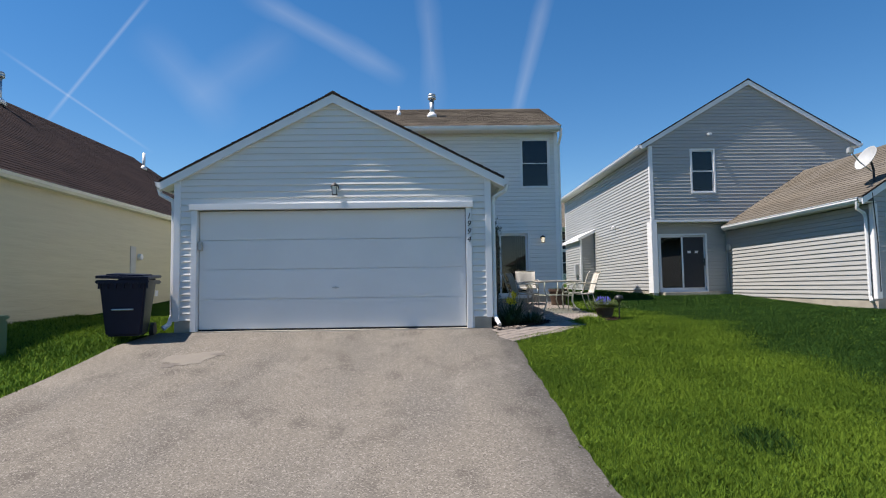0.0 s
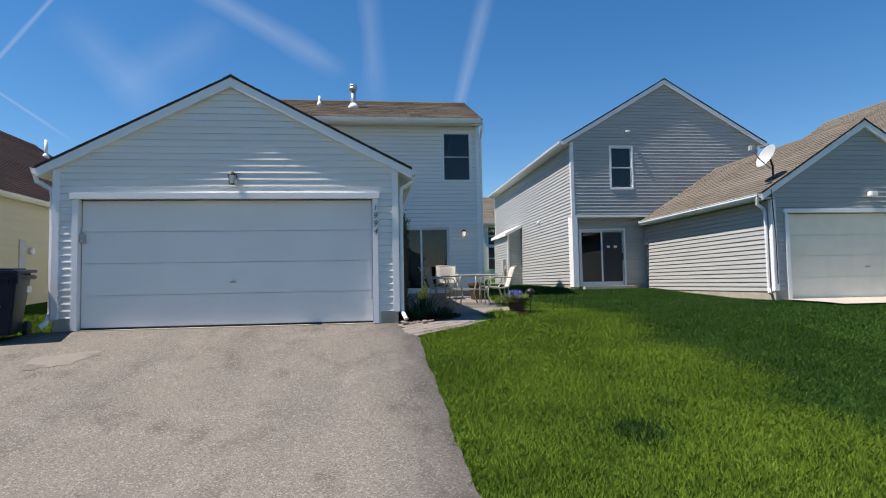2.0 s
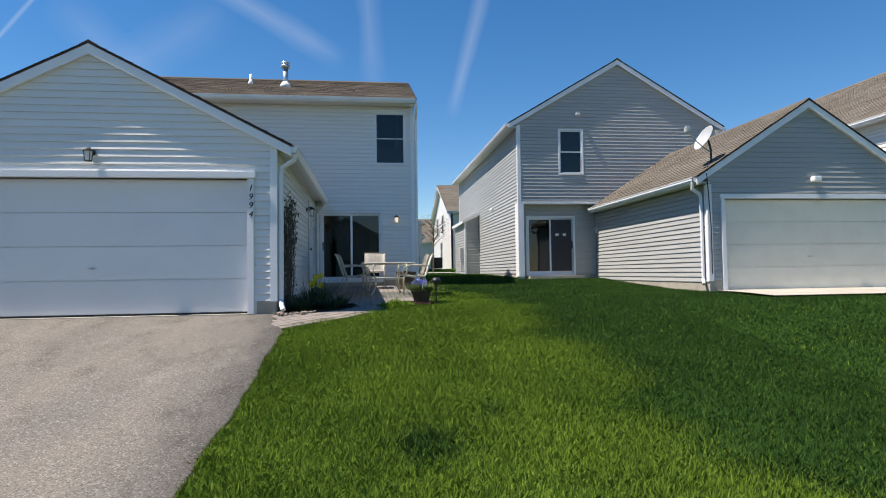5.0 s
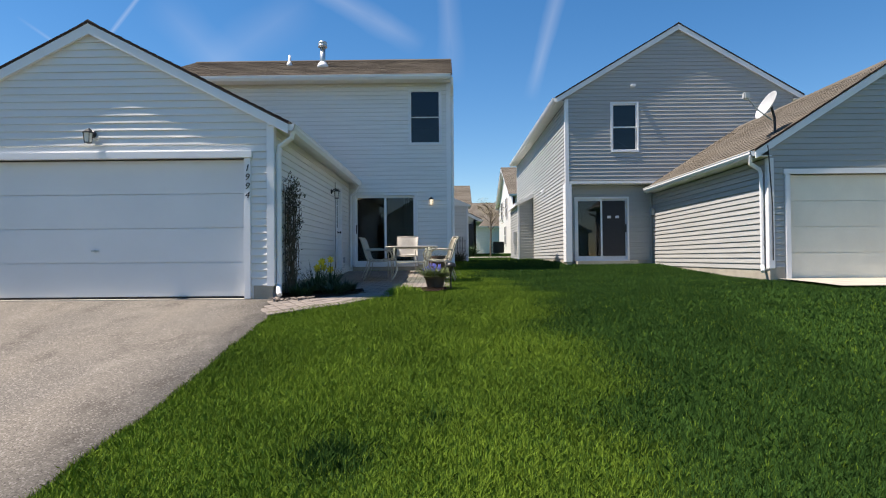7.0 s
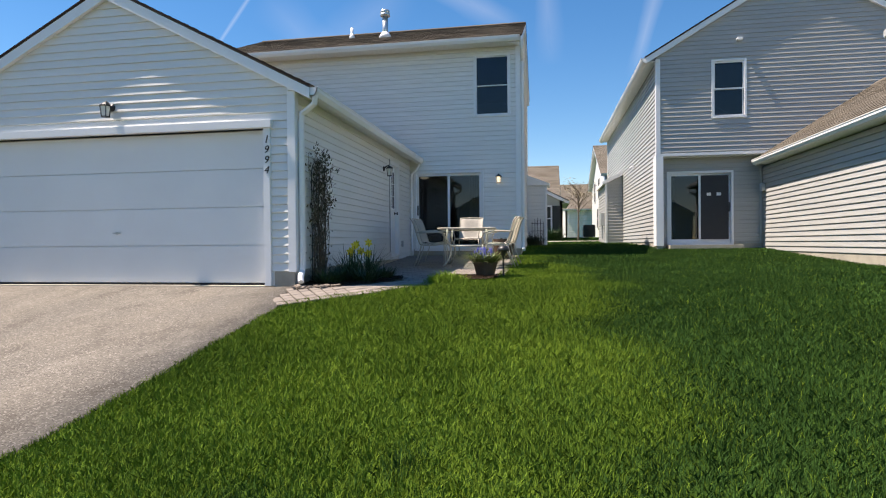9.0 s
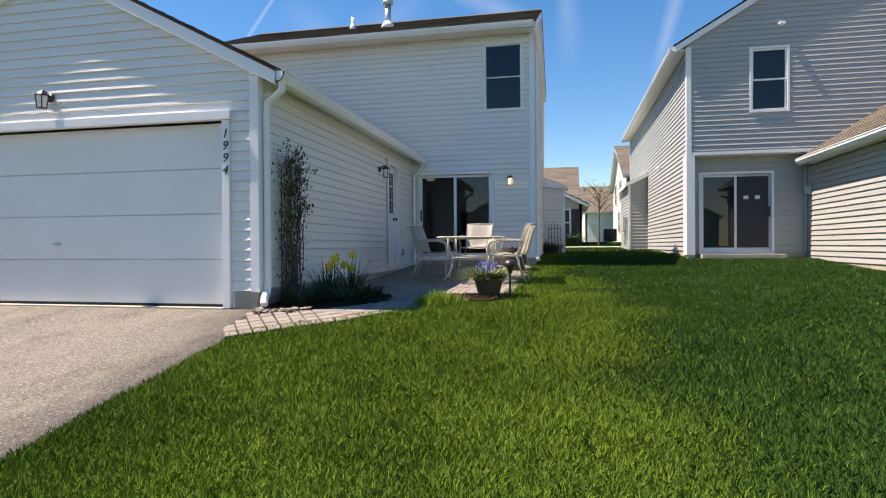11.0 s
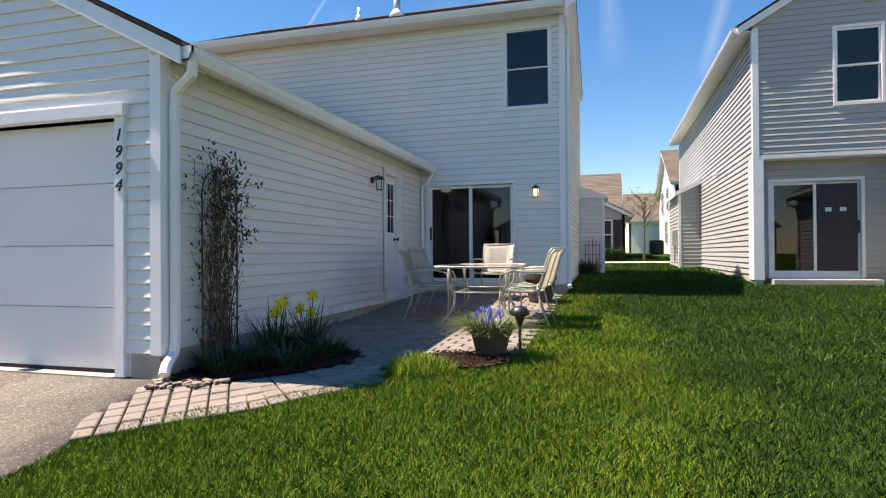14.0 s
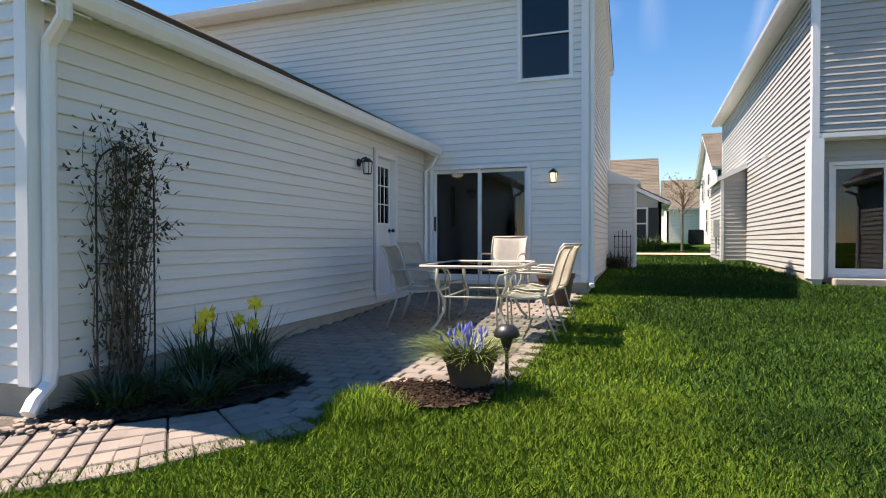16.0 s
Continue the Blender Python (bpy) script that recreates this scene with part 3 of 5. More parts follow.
# garage side
sl = FY - GY
m = at(GX1, GY, 0, R_RIGHT)
sd = (15.55 - GY, 16.19 - GY)
s_holes = [(sd[0], sd[1], 0.33, 2.34)]
w_gs = part("wall", wall_core(sl, 0.0, 2.65, 0.14, s_holes), M_WHITE_VINYL, house, "garage side wall in white lap siding", m)
siding(w_gs, m, sl, 0.22, 2.64, M_WHITE_VINYL, holes=[(sd[0] - 0.07, sd[1] + 0.07, 0.3, 2.41)])
m2 = at(GX0, FY, 0, R_LEFT)
w_gl = part("wall", wall_core(sl, -0.2, 2.5, 0.14), M_WHITE_VINYL, house, "", m2)
siding(w_gl, m2, sl, 0.2, 2.5, M_WHITE_VINYL)
strip(house, GX1 - 0.09, GY - 0.03, 0.19, GX1 + 0.026, GY + 0.09, 2.7)
strip(house, GX0 - 0.026, GY - 0.03, 0.19, GX0 + 0.09, GY + 0.09, 2.7)
gable_roof(house, "y", GX0 - 0.27, GX1 + 0.27, GY - 0.09, FY + 0.02, (GX0 + GX1) / 2, 2.71, 4.30, M_BROWN_ROOF, M_TRIM, soffit=0.05)
gz = 2.6
downspout(house, [(GX1 + 0.31, GY + 0.0, gz), (GX1 + 0.29, GY + 0.02, gz - 0.12), (GX1 + 0.09, GY + 0.07, gz - 0.24), (GX1 + 0.07, GY + 0.08, gz - 0.36), (GX1 + 0.07, GY + 0.08, 0.30), (GX1 + 0.07, GY + 0.06, 0.2), (GX1 + 0.10, GY - 0.06, 0.12), (GX1 + 0.13, GY - 0.12, 0.06)], M_TRIM)
downspout(house, [(GX0 - 0.31, GY + 0.0, gz), (GX0 - 0.29, GY + 0.02, gz - 0.12), (GX0 - 0.09, GY + 0.07, gz - 0.24), (GX0 - 0.07, GY + 0.08, gz - 0.36), (GX0 - 0.07, GY + 0.08, 0.30), (GX0 - 0.09, GY - 0.0, 0.14), (GX0 - 0.15, GY - 0.1, 0.07)], M_TRIM)
downspout(house, [(GX1 + 0.29, FY - 0.12, gz - 0.04), (GX1 + 0.2, FY - 0.1, gz - 0.2), (GX1 + 0.07, FY - 0.08, gz - 0.3), (GX1 + 0.07, FY - 0.08, 0.38)], M_TRIM, 0.03)
# side door
sm = at(GX1, 15.55, 0.34, R_RIGHT)
sw = sd[1] - sd[0]
door = part("door", boxes((0.02, 0.05, 0.0, sw - 0.02, 0.09, 1.98), bevel=0.004), M_DOOR, house, "white side door with a nine-light window", sm)
part("door_frame", boxes((-0.065, -0.04, -0.02, 0.01, 0.1, 2.06), (sw - 0.01, -0.04, -0.02, sw + 0.065, 0.1, 2.06), (0.01, -0.04, 1.985, sw - 0.01, 0.1, 2.06), (0.01, -0.02, -0.06, sw - 0.01, 0.1, -0.005), bevel=0.004), M_TRIM, door, "", sm)
bars = [(0.08, 0.036, 1.0, 0.11, 0.05, 1.88), (sw - 0.11, 0.036, 1.0, sw - 0.08, 0.05, 1.88), (0.11, 0.036, 1.0, sw - 0.11, 0.05, 1.03), (0.11, 0.036, 1.85, sw - 0.11, 0.05, 1.88)]
for k in (1, 2):
    bars.append((0.11 + (sw - 0.22) * k / 3 - 0.008, 0.037, 1.03, 0.11 + (sw - 0.22) * k / 3 + 0.008, 0.05, 1.85))
    bars.append((0.11, 0.0365, 1.03 + 0.82 * k / 3 - 0.008, sw - 0.11, 0.049, 1.03 + 0.82 * k / 3 + 0.008))
part("muntins", boxes(*bars), M_TRIM, door, "", sm)
part("pane", boxes((0.11, 0.04, 1.03, sw - 0.11, 0.047, 1.85)), M_GLASS, door, "", sm)
bm = bmesh.new()
lathe(bm, [(0.0, 0), (0.03, 0), (0.03, 0.012), (0.012, 0.02), (0.012, 0.05), (0.028, 0.06), (0.028, 0.085), (0.0, 0.09)], 14)
part("knob", bm, M_BLACK, door, "dark door knob", sm @ pose(sw - 0.07, 0.05, 0.92, 90, 0, 0))
part("conduit", tube(bmesh.new(), [(GX1 + 0.03, 15.44, 0.4), (GX1 + 0.03, 15.44, 2.42)], 0.012), M_GREY, house)
part("outlet_box", boxes((GX1 + 0.015, 16.48, 0.5, GX1 + 0.06, 16.56, 0.64), bevel=0.006), M_GREY, house, "grey outdoor socket box")
# main body
HX0 = -4.3
hl = HX1 - HX0
m = at(HX0, FY, 0)
pd = (1.17 - HX0, 2.80 - HX0)
wn = (2.69 - HX0, 3.48 - HX0)
h_holes = [(pd[0], pd[1], 0.42, 2.31), (wn[0], wn[1], 3.73, 5.15)]
w_hf = part("wall", wall_core(hl, 0.0, 5.38, 0.14, h_holes), M_WHITE_VINYL, house, "rear wall in white lap siding", m)
siding(w_hf, m, hl, 0.44, 5.34, M_WHITE_VINYL, holes=[(pd[0] - 0.07, pd[1] + 0.07, 0.38, 2.38), (wn[0] - 0.05, wn[1] + 0.05, 3.68, 5.20)])
HD = 5.88
m = at(HX1, FY, 0, R_RIGHT)
w_hr = part("wall", wall_core(HD, 0.0, 5.60, 0.14, (), (HD / 2, 6.92)), M_WHITE_VINYL, house, "gable end wall in white lap siding", m)
siding(w_hr, m, HD, 0.46, 5.60, M_WHITE_VINYL, gable=(HD / 2, 6.92))
m = at(HX0, FY + HD, 0, R_LEFT)
part("wall", wall_core(HD, 0.0, 5.60, 0.14, (), (HD / 2, 6.92)), M_WHITE_VINYL, house, "", m)
m = at(HX1, FY + HD, 0, R_BACK)
part("wall", wall_core(hl, 0.0, 5.38, 0.14), M_WHITE_VINYL, house, "", m)
part("foundation", boxes((GX1 + 0.1, FY - 0.008, 0.0, HX1 + 0.006, FY + 0.1, 0.43), bevel=0.006), M_CONCRETE, house)
part("foundation", boxes((HX1 - 0.1, FY + 0.1, 0.0, HX1 + 0.008, FY + HD, 0.45), bevel=0.006), M_CONCRETE, house)
strip(house, HX1 - 0.09, FY - 0.03, 0.44, HX1 + 0.026, FY + 0.09, 5.36)
gable_roof(house, "x", FY - 0.36, FY + HD + 0.36, HX0 - 0.1, HX1 + 0.07, FY + HD / 2, 5.50, 7.00, M_BROWN_ROOF, M_TRIM, skip=(FY + HD + 0.36,))
downspout(house, [(HX1 + 0.06, FY - 0.36, 5.4), (HX1 + 0.07, FY - 0.3, 5.22), (HX1 + 0.07, FY + 0.06, 5.0), (HX1 + 0.07, FY + 0.06, 0.6), (HX1 + 0.07, FY - 0.0, 0.45), (HX1 + 0.09, FY - 0.14, 0.4)], M_TRIM)
hung_window(house, at(2.69, FY, 3.73), 0.79, 1.42, rail=0.02)


def patio_door(parent, m, w, h, z0, screen_right, stickers):
    """A two-leaf sliding glass door facing local -y."""
    t = 0.06
    d = part("patio_door", boxes((-t, -0.035, z0 - 0.03, 0, 0.12, h + t), (w, -0.035, z0 - 0.03, w + t, 0.12, h + t), (0, -0.035, h, w, 0.12, h + t), (0, -0.03, z0 - 0.04, w, 0.12, z0 + 0.03), bevel=0.005), M_TRIM, parent, "closed white sliding glass patio door", m)
    s, half = 0.055, w / 2
    for a, b, dd in ((0.0, half + s / 2, 0.035), (half - s / 2, w, 0.075)):
        lo, hi = z0 + 0.03, h
        part("leaf", boxes((a + 0.002, dd - 0.018, lo, a + s, dd + 0.018, hi - 0.002), (b - s, dd - 0.018, lo, b - 0.002, dd + 0.018, hi - 0.002), (a + s, dd - 0.018, lo, b - s, dd + 0.018, lo + 0.09), (a + s, dd - 0.018, hi - 0.06, b - s, dd + 0.018, hi - 0.002)), M_TRIM, d, "", m)
        g = part("pane", boxes((a + s, dd - 0.004, lo + 0.09, b - s, dd + 0.004, hi - 0.06)), M_GLASS, d, "", m)
        g.visible_shadow = False
    hx = 0.03 if not screen_right else w - 0.04
    part("handle", boxes((hx - 0.012, -0.02, z0 + 0.85, hx + 0.018, 0.018, z0 + 1.10), bevel=0.006), M_BLACK, d, "black pull handle", m)
    if stickers:
        for k in stickers:
            part("sticker", boxes((k, 0.008, z0 + 1.28, k + 0.11, 0.014, z0 + 1.36)), M_PAPER, d, "white label on the glass", m)
    return d


patio_door(house, at(1.17, FY, 0), 1.63, 2.31, 0.42, False, None)
# the dark room behind the door, its dimness put into the ceiling and partition colour
room = base("dining_room", 1.6, 20.0, 0.4, "dim dining room behind the patio door", "room", kind="structure")
part("floor", boxes((HX0 + 0.2, FY + 0.15, 0.36, HX1 - 0.16, FY + 4.5, 0.42)), material("wood_floor", (0.16, 0.09, 0.045), 0.4, 0.15, 4, 60, 0.1), room)
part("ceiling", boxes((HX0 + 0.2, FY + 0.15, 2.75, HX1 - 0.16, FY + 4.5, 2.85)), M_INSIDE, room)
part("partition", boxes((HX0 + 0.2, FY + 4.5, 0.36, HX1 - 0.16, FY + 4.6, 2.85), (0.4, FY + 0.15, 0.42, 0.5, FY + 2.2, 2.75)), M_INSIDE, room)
bm = bmesh.new()
pts = [(2.48 + 0.3 * k / 24, FY + 0.24 + 0.03 * math.sin(k * 1.3), 0) for k in range(25)]
for z0, z1 in ((0.5, 2.3),):
    lo = [bm.verts.new((x, y, z0)) for x, y, _ in pts] 
    hi = [bm.verts.new((x, y, z1)) for x, y, _ in pts]
    for k in range(24):
        bm.faces.new((lo[k], lo[k + 1], hi[k + 1], hi[k]))
bmesh.ops.solidify(bm, geom=bm.faces[:], thickness=0.004)
lone("curtain", bm, M_CURTAIN, "pale grey curtain gathered beside the patio door", "curtain")
pl = base("pendant_lamp", 0.95, 19.5, 2.75, "small lit ceiling lamp in the dim dining room", "ceiling lamp")
part("rod", tube(bmesh.new(), [(0.95, 19.5, 2.75), (0.95, 19.5, 2.56)], 0.01), M_BLACK, pl)
part("shade", lathe(bmesh.new(), [(0.02, 2.56), (0.10, 2.52), (0.12, 2.44), (0.04, 2.41)], 16, (0.95, 19.5, 0)), M_BULB, pl, "warm glowing glass shade", smooth=True)
lathe_lamp("wall_lamp", -1.79, GY - 0.022, 2.54, 0, "black coach lantern over the garage door")
lathe_lamp("wall_lamp", GX1 + 0.02, 15.0, 2.13, 90, "black coach lantern beside the side door")
lathe_lamp("wall_lamp", 3.24, FY - 0.022, 2.16, 0, "black coach lantern by the patio door, lit", True)
# house number, down the casing
for i, ch in enumerate("1994"):
    cu = bpy.data.curves.new("digit", "FONT")
    cu.body, cu.size, cu.extrude, cu.shear, cu.align_x = ch, 0.145, 0.004, 0.25, "CENTER"
    tmp = new("digit_curve", cu)
    me = bpy.data.meshes.new_from_object(tmp.evaluated_get(bpy.context.evaluated_depsgraph_get()))
    bpy.data.objects.remove(tmp)
    me.materials.clear()
    me.materials.append(M_DIGIT)
    tagged(put("number_digit", me, None, pose(0.60, GY - 0.05, 1.965 - i * 0.14, 90, 0, 0)), "black metal house number digit on white casing", "house number", "house number digits")
# vents on the roof
def roof_pipe(name, x, y, z, h, r, cap, mat, label):
    v = base(name, x, y, z, label, "roof vent")
    part("pipe", tube(bmesh.new(), [(x, y, z - 0.1), (x, y, z + h)], r, 14), mat, v, smooth=True)
    part("flashing", lathe(bmesh.new(), [(r * 2.4, z - 0.06), (r * 1.9, z + 0.05), (r * 1.1, z + 0.14)], 14, (x, y, 0)), M_TRIM, v, smooth=True)
    if cap:
        part("cap", lathe(bmesh.new(), [(r * 1.0, z + h), (r * 1.7, z + h + 0.02), (r * 1.7, z + h + 0.08), (r * 1.3, z + h + 0.10), (r * 1.7, z + h + 0.12), (r * 1.5, z + h + 0.18), (0.0, z + h + 0.2)], 14, (x, y, 0)), mat, v, smooth=True)


def slope_z(y):
    return 5.50 + (y - (FY - 0.36)) * (7.00 - 5.50) / (HD / 2 + 0.36)


roof_pipe("flue_pipe", 0.0, 18.9, slope_z(18.9), 0.56, 0.08, True, M_METAL, "galvanised flue pipe with a cap on the brown roof")
roof_pipe("vent_pipe", -1.1, 19.3, slope_z(19.3), 0.30, 0.04, False, M_TRIM, "short white plastic vent pipe on the brown roof")
# side bump-out
bo = part("bump_out", prism(bmesh.new(), [(HX1 + 0.02, 22.5, 0.3), (4.38, 22.5, 0.3), (4.38, 22.5, 2.46), (HX1 + 0.02, 22.5, 2.7)], (0, 0.8, 0)), M_WHITE_VINYL, house, "shallow sided bump-out with a lean-to top")
siding(bo, at(HX1 + 0.02, 22.5, 0), 0.56, 0.5, 2.45, M_WHITE_VINYL)
siding(bo, at(4.38, 22.5, 0, R_RIGHT), 0.8, 0.5, 2.45, M_WHITE_VINYL)
bm = bmesh.new()
prism(bm, [(HX1 + 0.01, 22.4, 2.78), (4.5, 22.4, 2.48), (4.5, 22.4, 2.42), (HX1 + 0.01, 22.4, 2.45)], (0, 0.95, 0))
part("bump_out_roof", bm, M_TRIM, house)
strip(house, 4.33, 22.47, 0.46, 4.41, 22.56, 2.45)

# ---- the grey neighbour ----
grey = base("house", 10.5, 17.0, 0.2, "grey vinyl-sided two-storey house with an attached garage", "house")
NX0, NX1, NY, NR = 7.26, 14.1, 19.28, 19.66
nl = NX1 - NX0
ngab = (nl / 2, 7.56)
wn = (8.67 - NX0, 9.41 - NX0)
m = at(NX0, NY, 0)
nh = [(wn[0], wn[1], 3.80, 5.21)]
w_nf = part("wall", wall_core(nl, 2.86, 5.56, 0.14, nh, ngab), M_GREY_VINYL, grey, "upper gable wall in grey lap siding", m)
siding(w_nf, m, nl, 2.9, 5.56, M_GREY_VINYL, holes=[(wn[0] - 0.05, wn[1] + 0.05, 3.75, 5.26)], gable=ngab)
hung_window(grey, at(8.67, NY, 3.80), 0.74, 1.41, True)
part("soffit", boxes((NX0 - 0.02, NY - 0.025, 2.80, NX1, NR, 2.88), bevel=0.006), M_TRIM, grey)
m = at(NX0, NR, 0)
npd = (7.64 - NX0, 9.19 - NX0)
w_nr = part("wall", wall_core(nl, 0.2, 2.82, 0.14, [(npd[0], npd[1], 0.5, 2.38)]), M_GREY_VINYL, grey, "recessed ground floor wall in grey lap siding", m)
siding(w_nr, m, nl, 0.56, 2.8, M_GREY_VINYL, holes=[(npd[0] - 0.065, npd[1] + 0.065, 0.4, 2.45)])
nd = patio_door(grey, at(7.64, NR, 0), 1.55, 2.38, 0.50, True, (0.95, 1.2))
nm = at(7.64, NR, 0)
part("insect_screen", boxes((0.80, 0.02, 0.62, 1.50, 0.026, 2.32)), M_SCREEN, nd, "dark insect screen", nm)
bm = bmesh.new()
for k in range(11):
    x = 0.07 + k * 0.012
    box(bm, x, 0.14 + 0.01 * (k % 2), 0.6, x + 0.008, 0.22, 2.3)
part("vertical_blind", bm, M_CURTAIN, nd, "gathered pale vertical blind", nm)
part("doorstep", boxes((-0.1, -0.6, 0.2, 1.7, -0.05, 0.47), bevel=0.01), M_CONCRETE, grey, "concrete doorstep", nm)
m = at(NX0, NY + 12.4, 0, R_LEFT)
w_nl = part("wall", wall_core(12.4 - 0.0, 0.2, 5.36, 0.14), M_GREY_VINYL, grey, "sunlit side wall in grey lap siding", m)
siding(w_nl, m, 12.4, 0.55, 5.3, M_GREY_VINYL)
part("wall", wall_core(12.4, 0.2, 5.36, 0.14), M_GREY_VINYL, grey, "", at(NX1, NY, 0, R_RIGHT))
part("wall", wall_core(nl, 0.2, 5.36, 0.14, (), ngab), M_GREY_VINYL, grey, "", at(NX1, NY + 12.4, 0, R_BACK))
part("foundation", boxes((NX0 - 0.004, NY + 0.05, 0.0, NX0 + 0.1, NY + 12.4, 0.6)), M_CONCRETE, grey)
part("foundation", boxes((NX0 + 0.1, NR - 0.006, 0.0, NX1, NR + 0.1, 0.5)), M_CONCRETE, grey)
strip(grey, NX0 - 0.026, NY - 0.03, 2.8, NX0 + 0.09, NY + 0.09, 5.36)
strip(grey, NX0 - 0.03, NY - 0.03, 0.45, NX0 + 0.16, NR + 0.0, 2.8)
strip(grey, NX0 - 0.026, NY + 12.33, 0.5, NX0 + 0.09, NY + 12.43, 5.36)
gable_roof(grey, "y", NX0 - 0.3, NX1 + 0.3, NY - 0.1, NY + 12.5, (NX0 + NX1) / 2, 5.42, 7.62, M_TAN_ROOF, M_TRIM)
part("floodlight", boxes((9.21, NY - 0.14, 5.70, 9.36, NY - 0.02, 5.78), bevel=0.02), M_TRIM, grey, "white floodlight")
bm = boxes((NX0 - 0.09, 23.05, 2.98, NX0 - 0.018, 23.15, 3.08), bevel=0.01)
tube(bm, [(NX0 - 0.08, 23.1, 3.05), (NX0 - 0.16, 23.1, 2.98)], 0.03)
part("wall_lamp", bm, M_TRIM, grey, "small white wall lamp")
# lean-to closet on the side wall
bo = part("bump_out", prism(bmesh.new(), [(6.62, 26.1, 0.3), (NX0 - 0.02, 26.1, 0.3), (NX0 - 0.02, 26.1, 3.12), (6.62, 26.1, 2.78)], (0, 2.9, 0)), M_GREY_VINYL, grey, "sided lean-to closet")
siding(bo, at(6.62, 26.1, 0), 0.62, 0.55, 2.85, M_GREY_VINYL)
siding(bo, at(6.62, 29.0, 0, R_LEFT), 2.9, 0.55, 2.75, M_GREY_VINYL)
bm = bmesh.new()
prism(bm, [(NX0 - 0.01, 25.95, 3.25), (6.48, 25.95, 2.86), (6.48, 25.95, 2.74), (NX0 - 0.01, 25.95, 3.1)], (0, 3.2, 0))
part("bump_out_roof", bm, M_TRIM, grey)
strip(grey, 6.59, 26.07, 0.5, 6.67, 26.16, 2.8)
part("meter_box", boxes((6.45, 26.5, 1.2, 6.6, 26.8, 1.7), (6.5, 26.6, 0.7, 6.56, 26.66, 1.2), bevel=0.01), M_GREY, grey, "grey utility meter")
# grey garage
QX0, QX1, QY = 9.96, 14.96, 13.08
ql = QX1 - QX0
qgab = (ql / 2, 4.40)
m = at(QX0, QY, 0)
w_qf = part("wall", wall_core(ql, 0.1, 2.82, 0.14, [(0.40, ql - 0.4, 0.1, 2.18)], qgab), M_GREY_VINYL, grey, "garage front in grey lap siding", m)
siding(w_qf, m, ql, 0.36, 2.82, M_GREY_VINYL, holes=[(0.30, ql - 0.3, 0, 2.28)], gable=qgab)
part("garage_trim", boxes((0.30, -0.045, 0.12, 0.4, 0.1, 2.18), (ql - 0.4, -0.045, 0.12, ql - 0.3, 0.1, 2.18), (0.27, -0.05, 2.18, ql - 0.27, 0.1, 2.28), bevel=0.006), M_TRIM, grey, "white garage door casing", m)
gd2 = part("garage_door", boxes((0.4, 0.1, 0.12, ql - 0.4, 0.13, 2.18)), M_CREAM_TRIM, grey, "closed cream sectional garage door", m)
for i in range(4):
    z0 = 0.14 + i * 0.508
    part("door_panel", boxes((0.405, 0.075, z0, ql - 0.405, 0.098, z0 + 0.504), bevel=0.006), M_CREAM_TRIM, gd2, "", m)
part("handle", boxes((ql / 2 - 0.06, 0.05, 0.86, ql / 2 + 0.06, 0.072, 0.885), bevel=0.004), M_METAL, gd2, "", m)
m = at(QX0, NR, 0, R_LEFT)
w_qs = part("wall", wall_core(NR - QY, 0.1, 2.5, 0.14), M_GREY_VINYL, grey, "sunlit garage side wall in grey lap siding", m)
siding(w_qs, m, NR - QY, 0.32, 2.5, M_GREY_VINYL)
part("wall", wall_core(NR - QY, 0.1, 2.5, 0.14), M_GREY_VINYL, grey, "", at(QX1, QY, 0, R_RIGHT))
part("foundation", boxes((QX0 - 0.004, QY - 0.01, -0.1, QX0 + 0.28, QY + 0.1, 0.36)), M_CONCRETE, grey)
part("foundation", boxes((QX0 - 0.006, QY + 0.1, -0.1, QX0 + 0.1, NR, 0.33)), M_CONCRETE, grey)
strip(grey, QX0 - 0.026, QY - 0.03, 0.34, QX0 + 0.09, QY + 0.09, 2.5)
gable_roof(grey, "y", QX0 - 0.3, QX1 + 0.3, QY - 0.1, NY + 0.02, (QX0 + QX1) / 2, 2.66, 4.46, M_TAN_ROOF, M_TRIM)
downspout(grey, [(QX0 - 0.34, QY + 0.0, 2.55), (QX0 - 0.32, QY + 0.06, 2.4), (QX0 - 0.1, QY + 0.14, 2.3), (QX0 - 0.07, QY + 0.14, 2.2), (QX0 - 0.07, QY + 0.14, 0.4), (QX0 - 0.12, QY + 0.04, 0.28)], M_TRIM)
part("electric_box", boxes((QX0 - 0.12, 19.35, 1.85, QX0 - 0.02, 19.5, 2.05), bevel=0.01), M_GREY, grey, "small grey junction box")
part("conduit", tube(bmesh.new(), [(QX0 - 0.05, NR - 0.06, 0.5), (QX0 - 0.05, NR - 0.06, 2.5)], 0.03), M_GREY_VINYL, grey)
part("floodlight", boxes((12.46, QY - 0.16, 2.56, 12.66, QY - 0.02, 2.68), bevel=0.02), M_TRIM, grey, "white floodlight over the garage door")
# satellite dish on the garage eave
dish = base("satellite_dish", 10.25, 13.35, 3.05, "pale grey satellite dish with a feed arm on a garage roof", "satellite dish")
bm = bmesh.new()
prof = [(0.02 + 0.28 * k / 8, 0.075 * (k / 8) ** 2) for k in range(9)]
lathe(bm, prof + [(0.305, 0.075)] + [(r, z - 0.012) for r, z in prof[::-1]], 28)
part("reflector", bm, M_GREY, dish, "shallow oval reflector", look((10.14, 13.35, 3.58), (8.4, 13.35, 4.5)) @ pose(0, 0, 0, 180, 0, 0), True)
part("mast", tube(bmesh.new(), [(10.25, 13.35, 2.9), (10.25, 13.35, 3.35), (10.18, 13.35, 3.6)], 0.025), M_BLACK, dish)
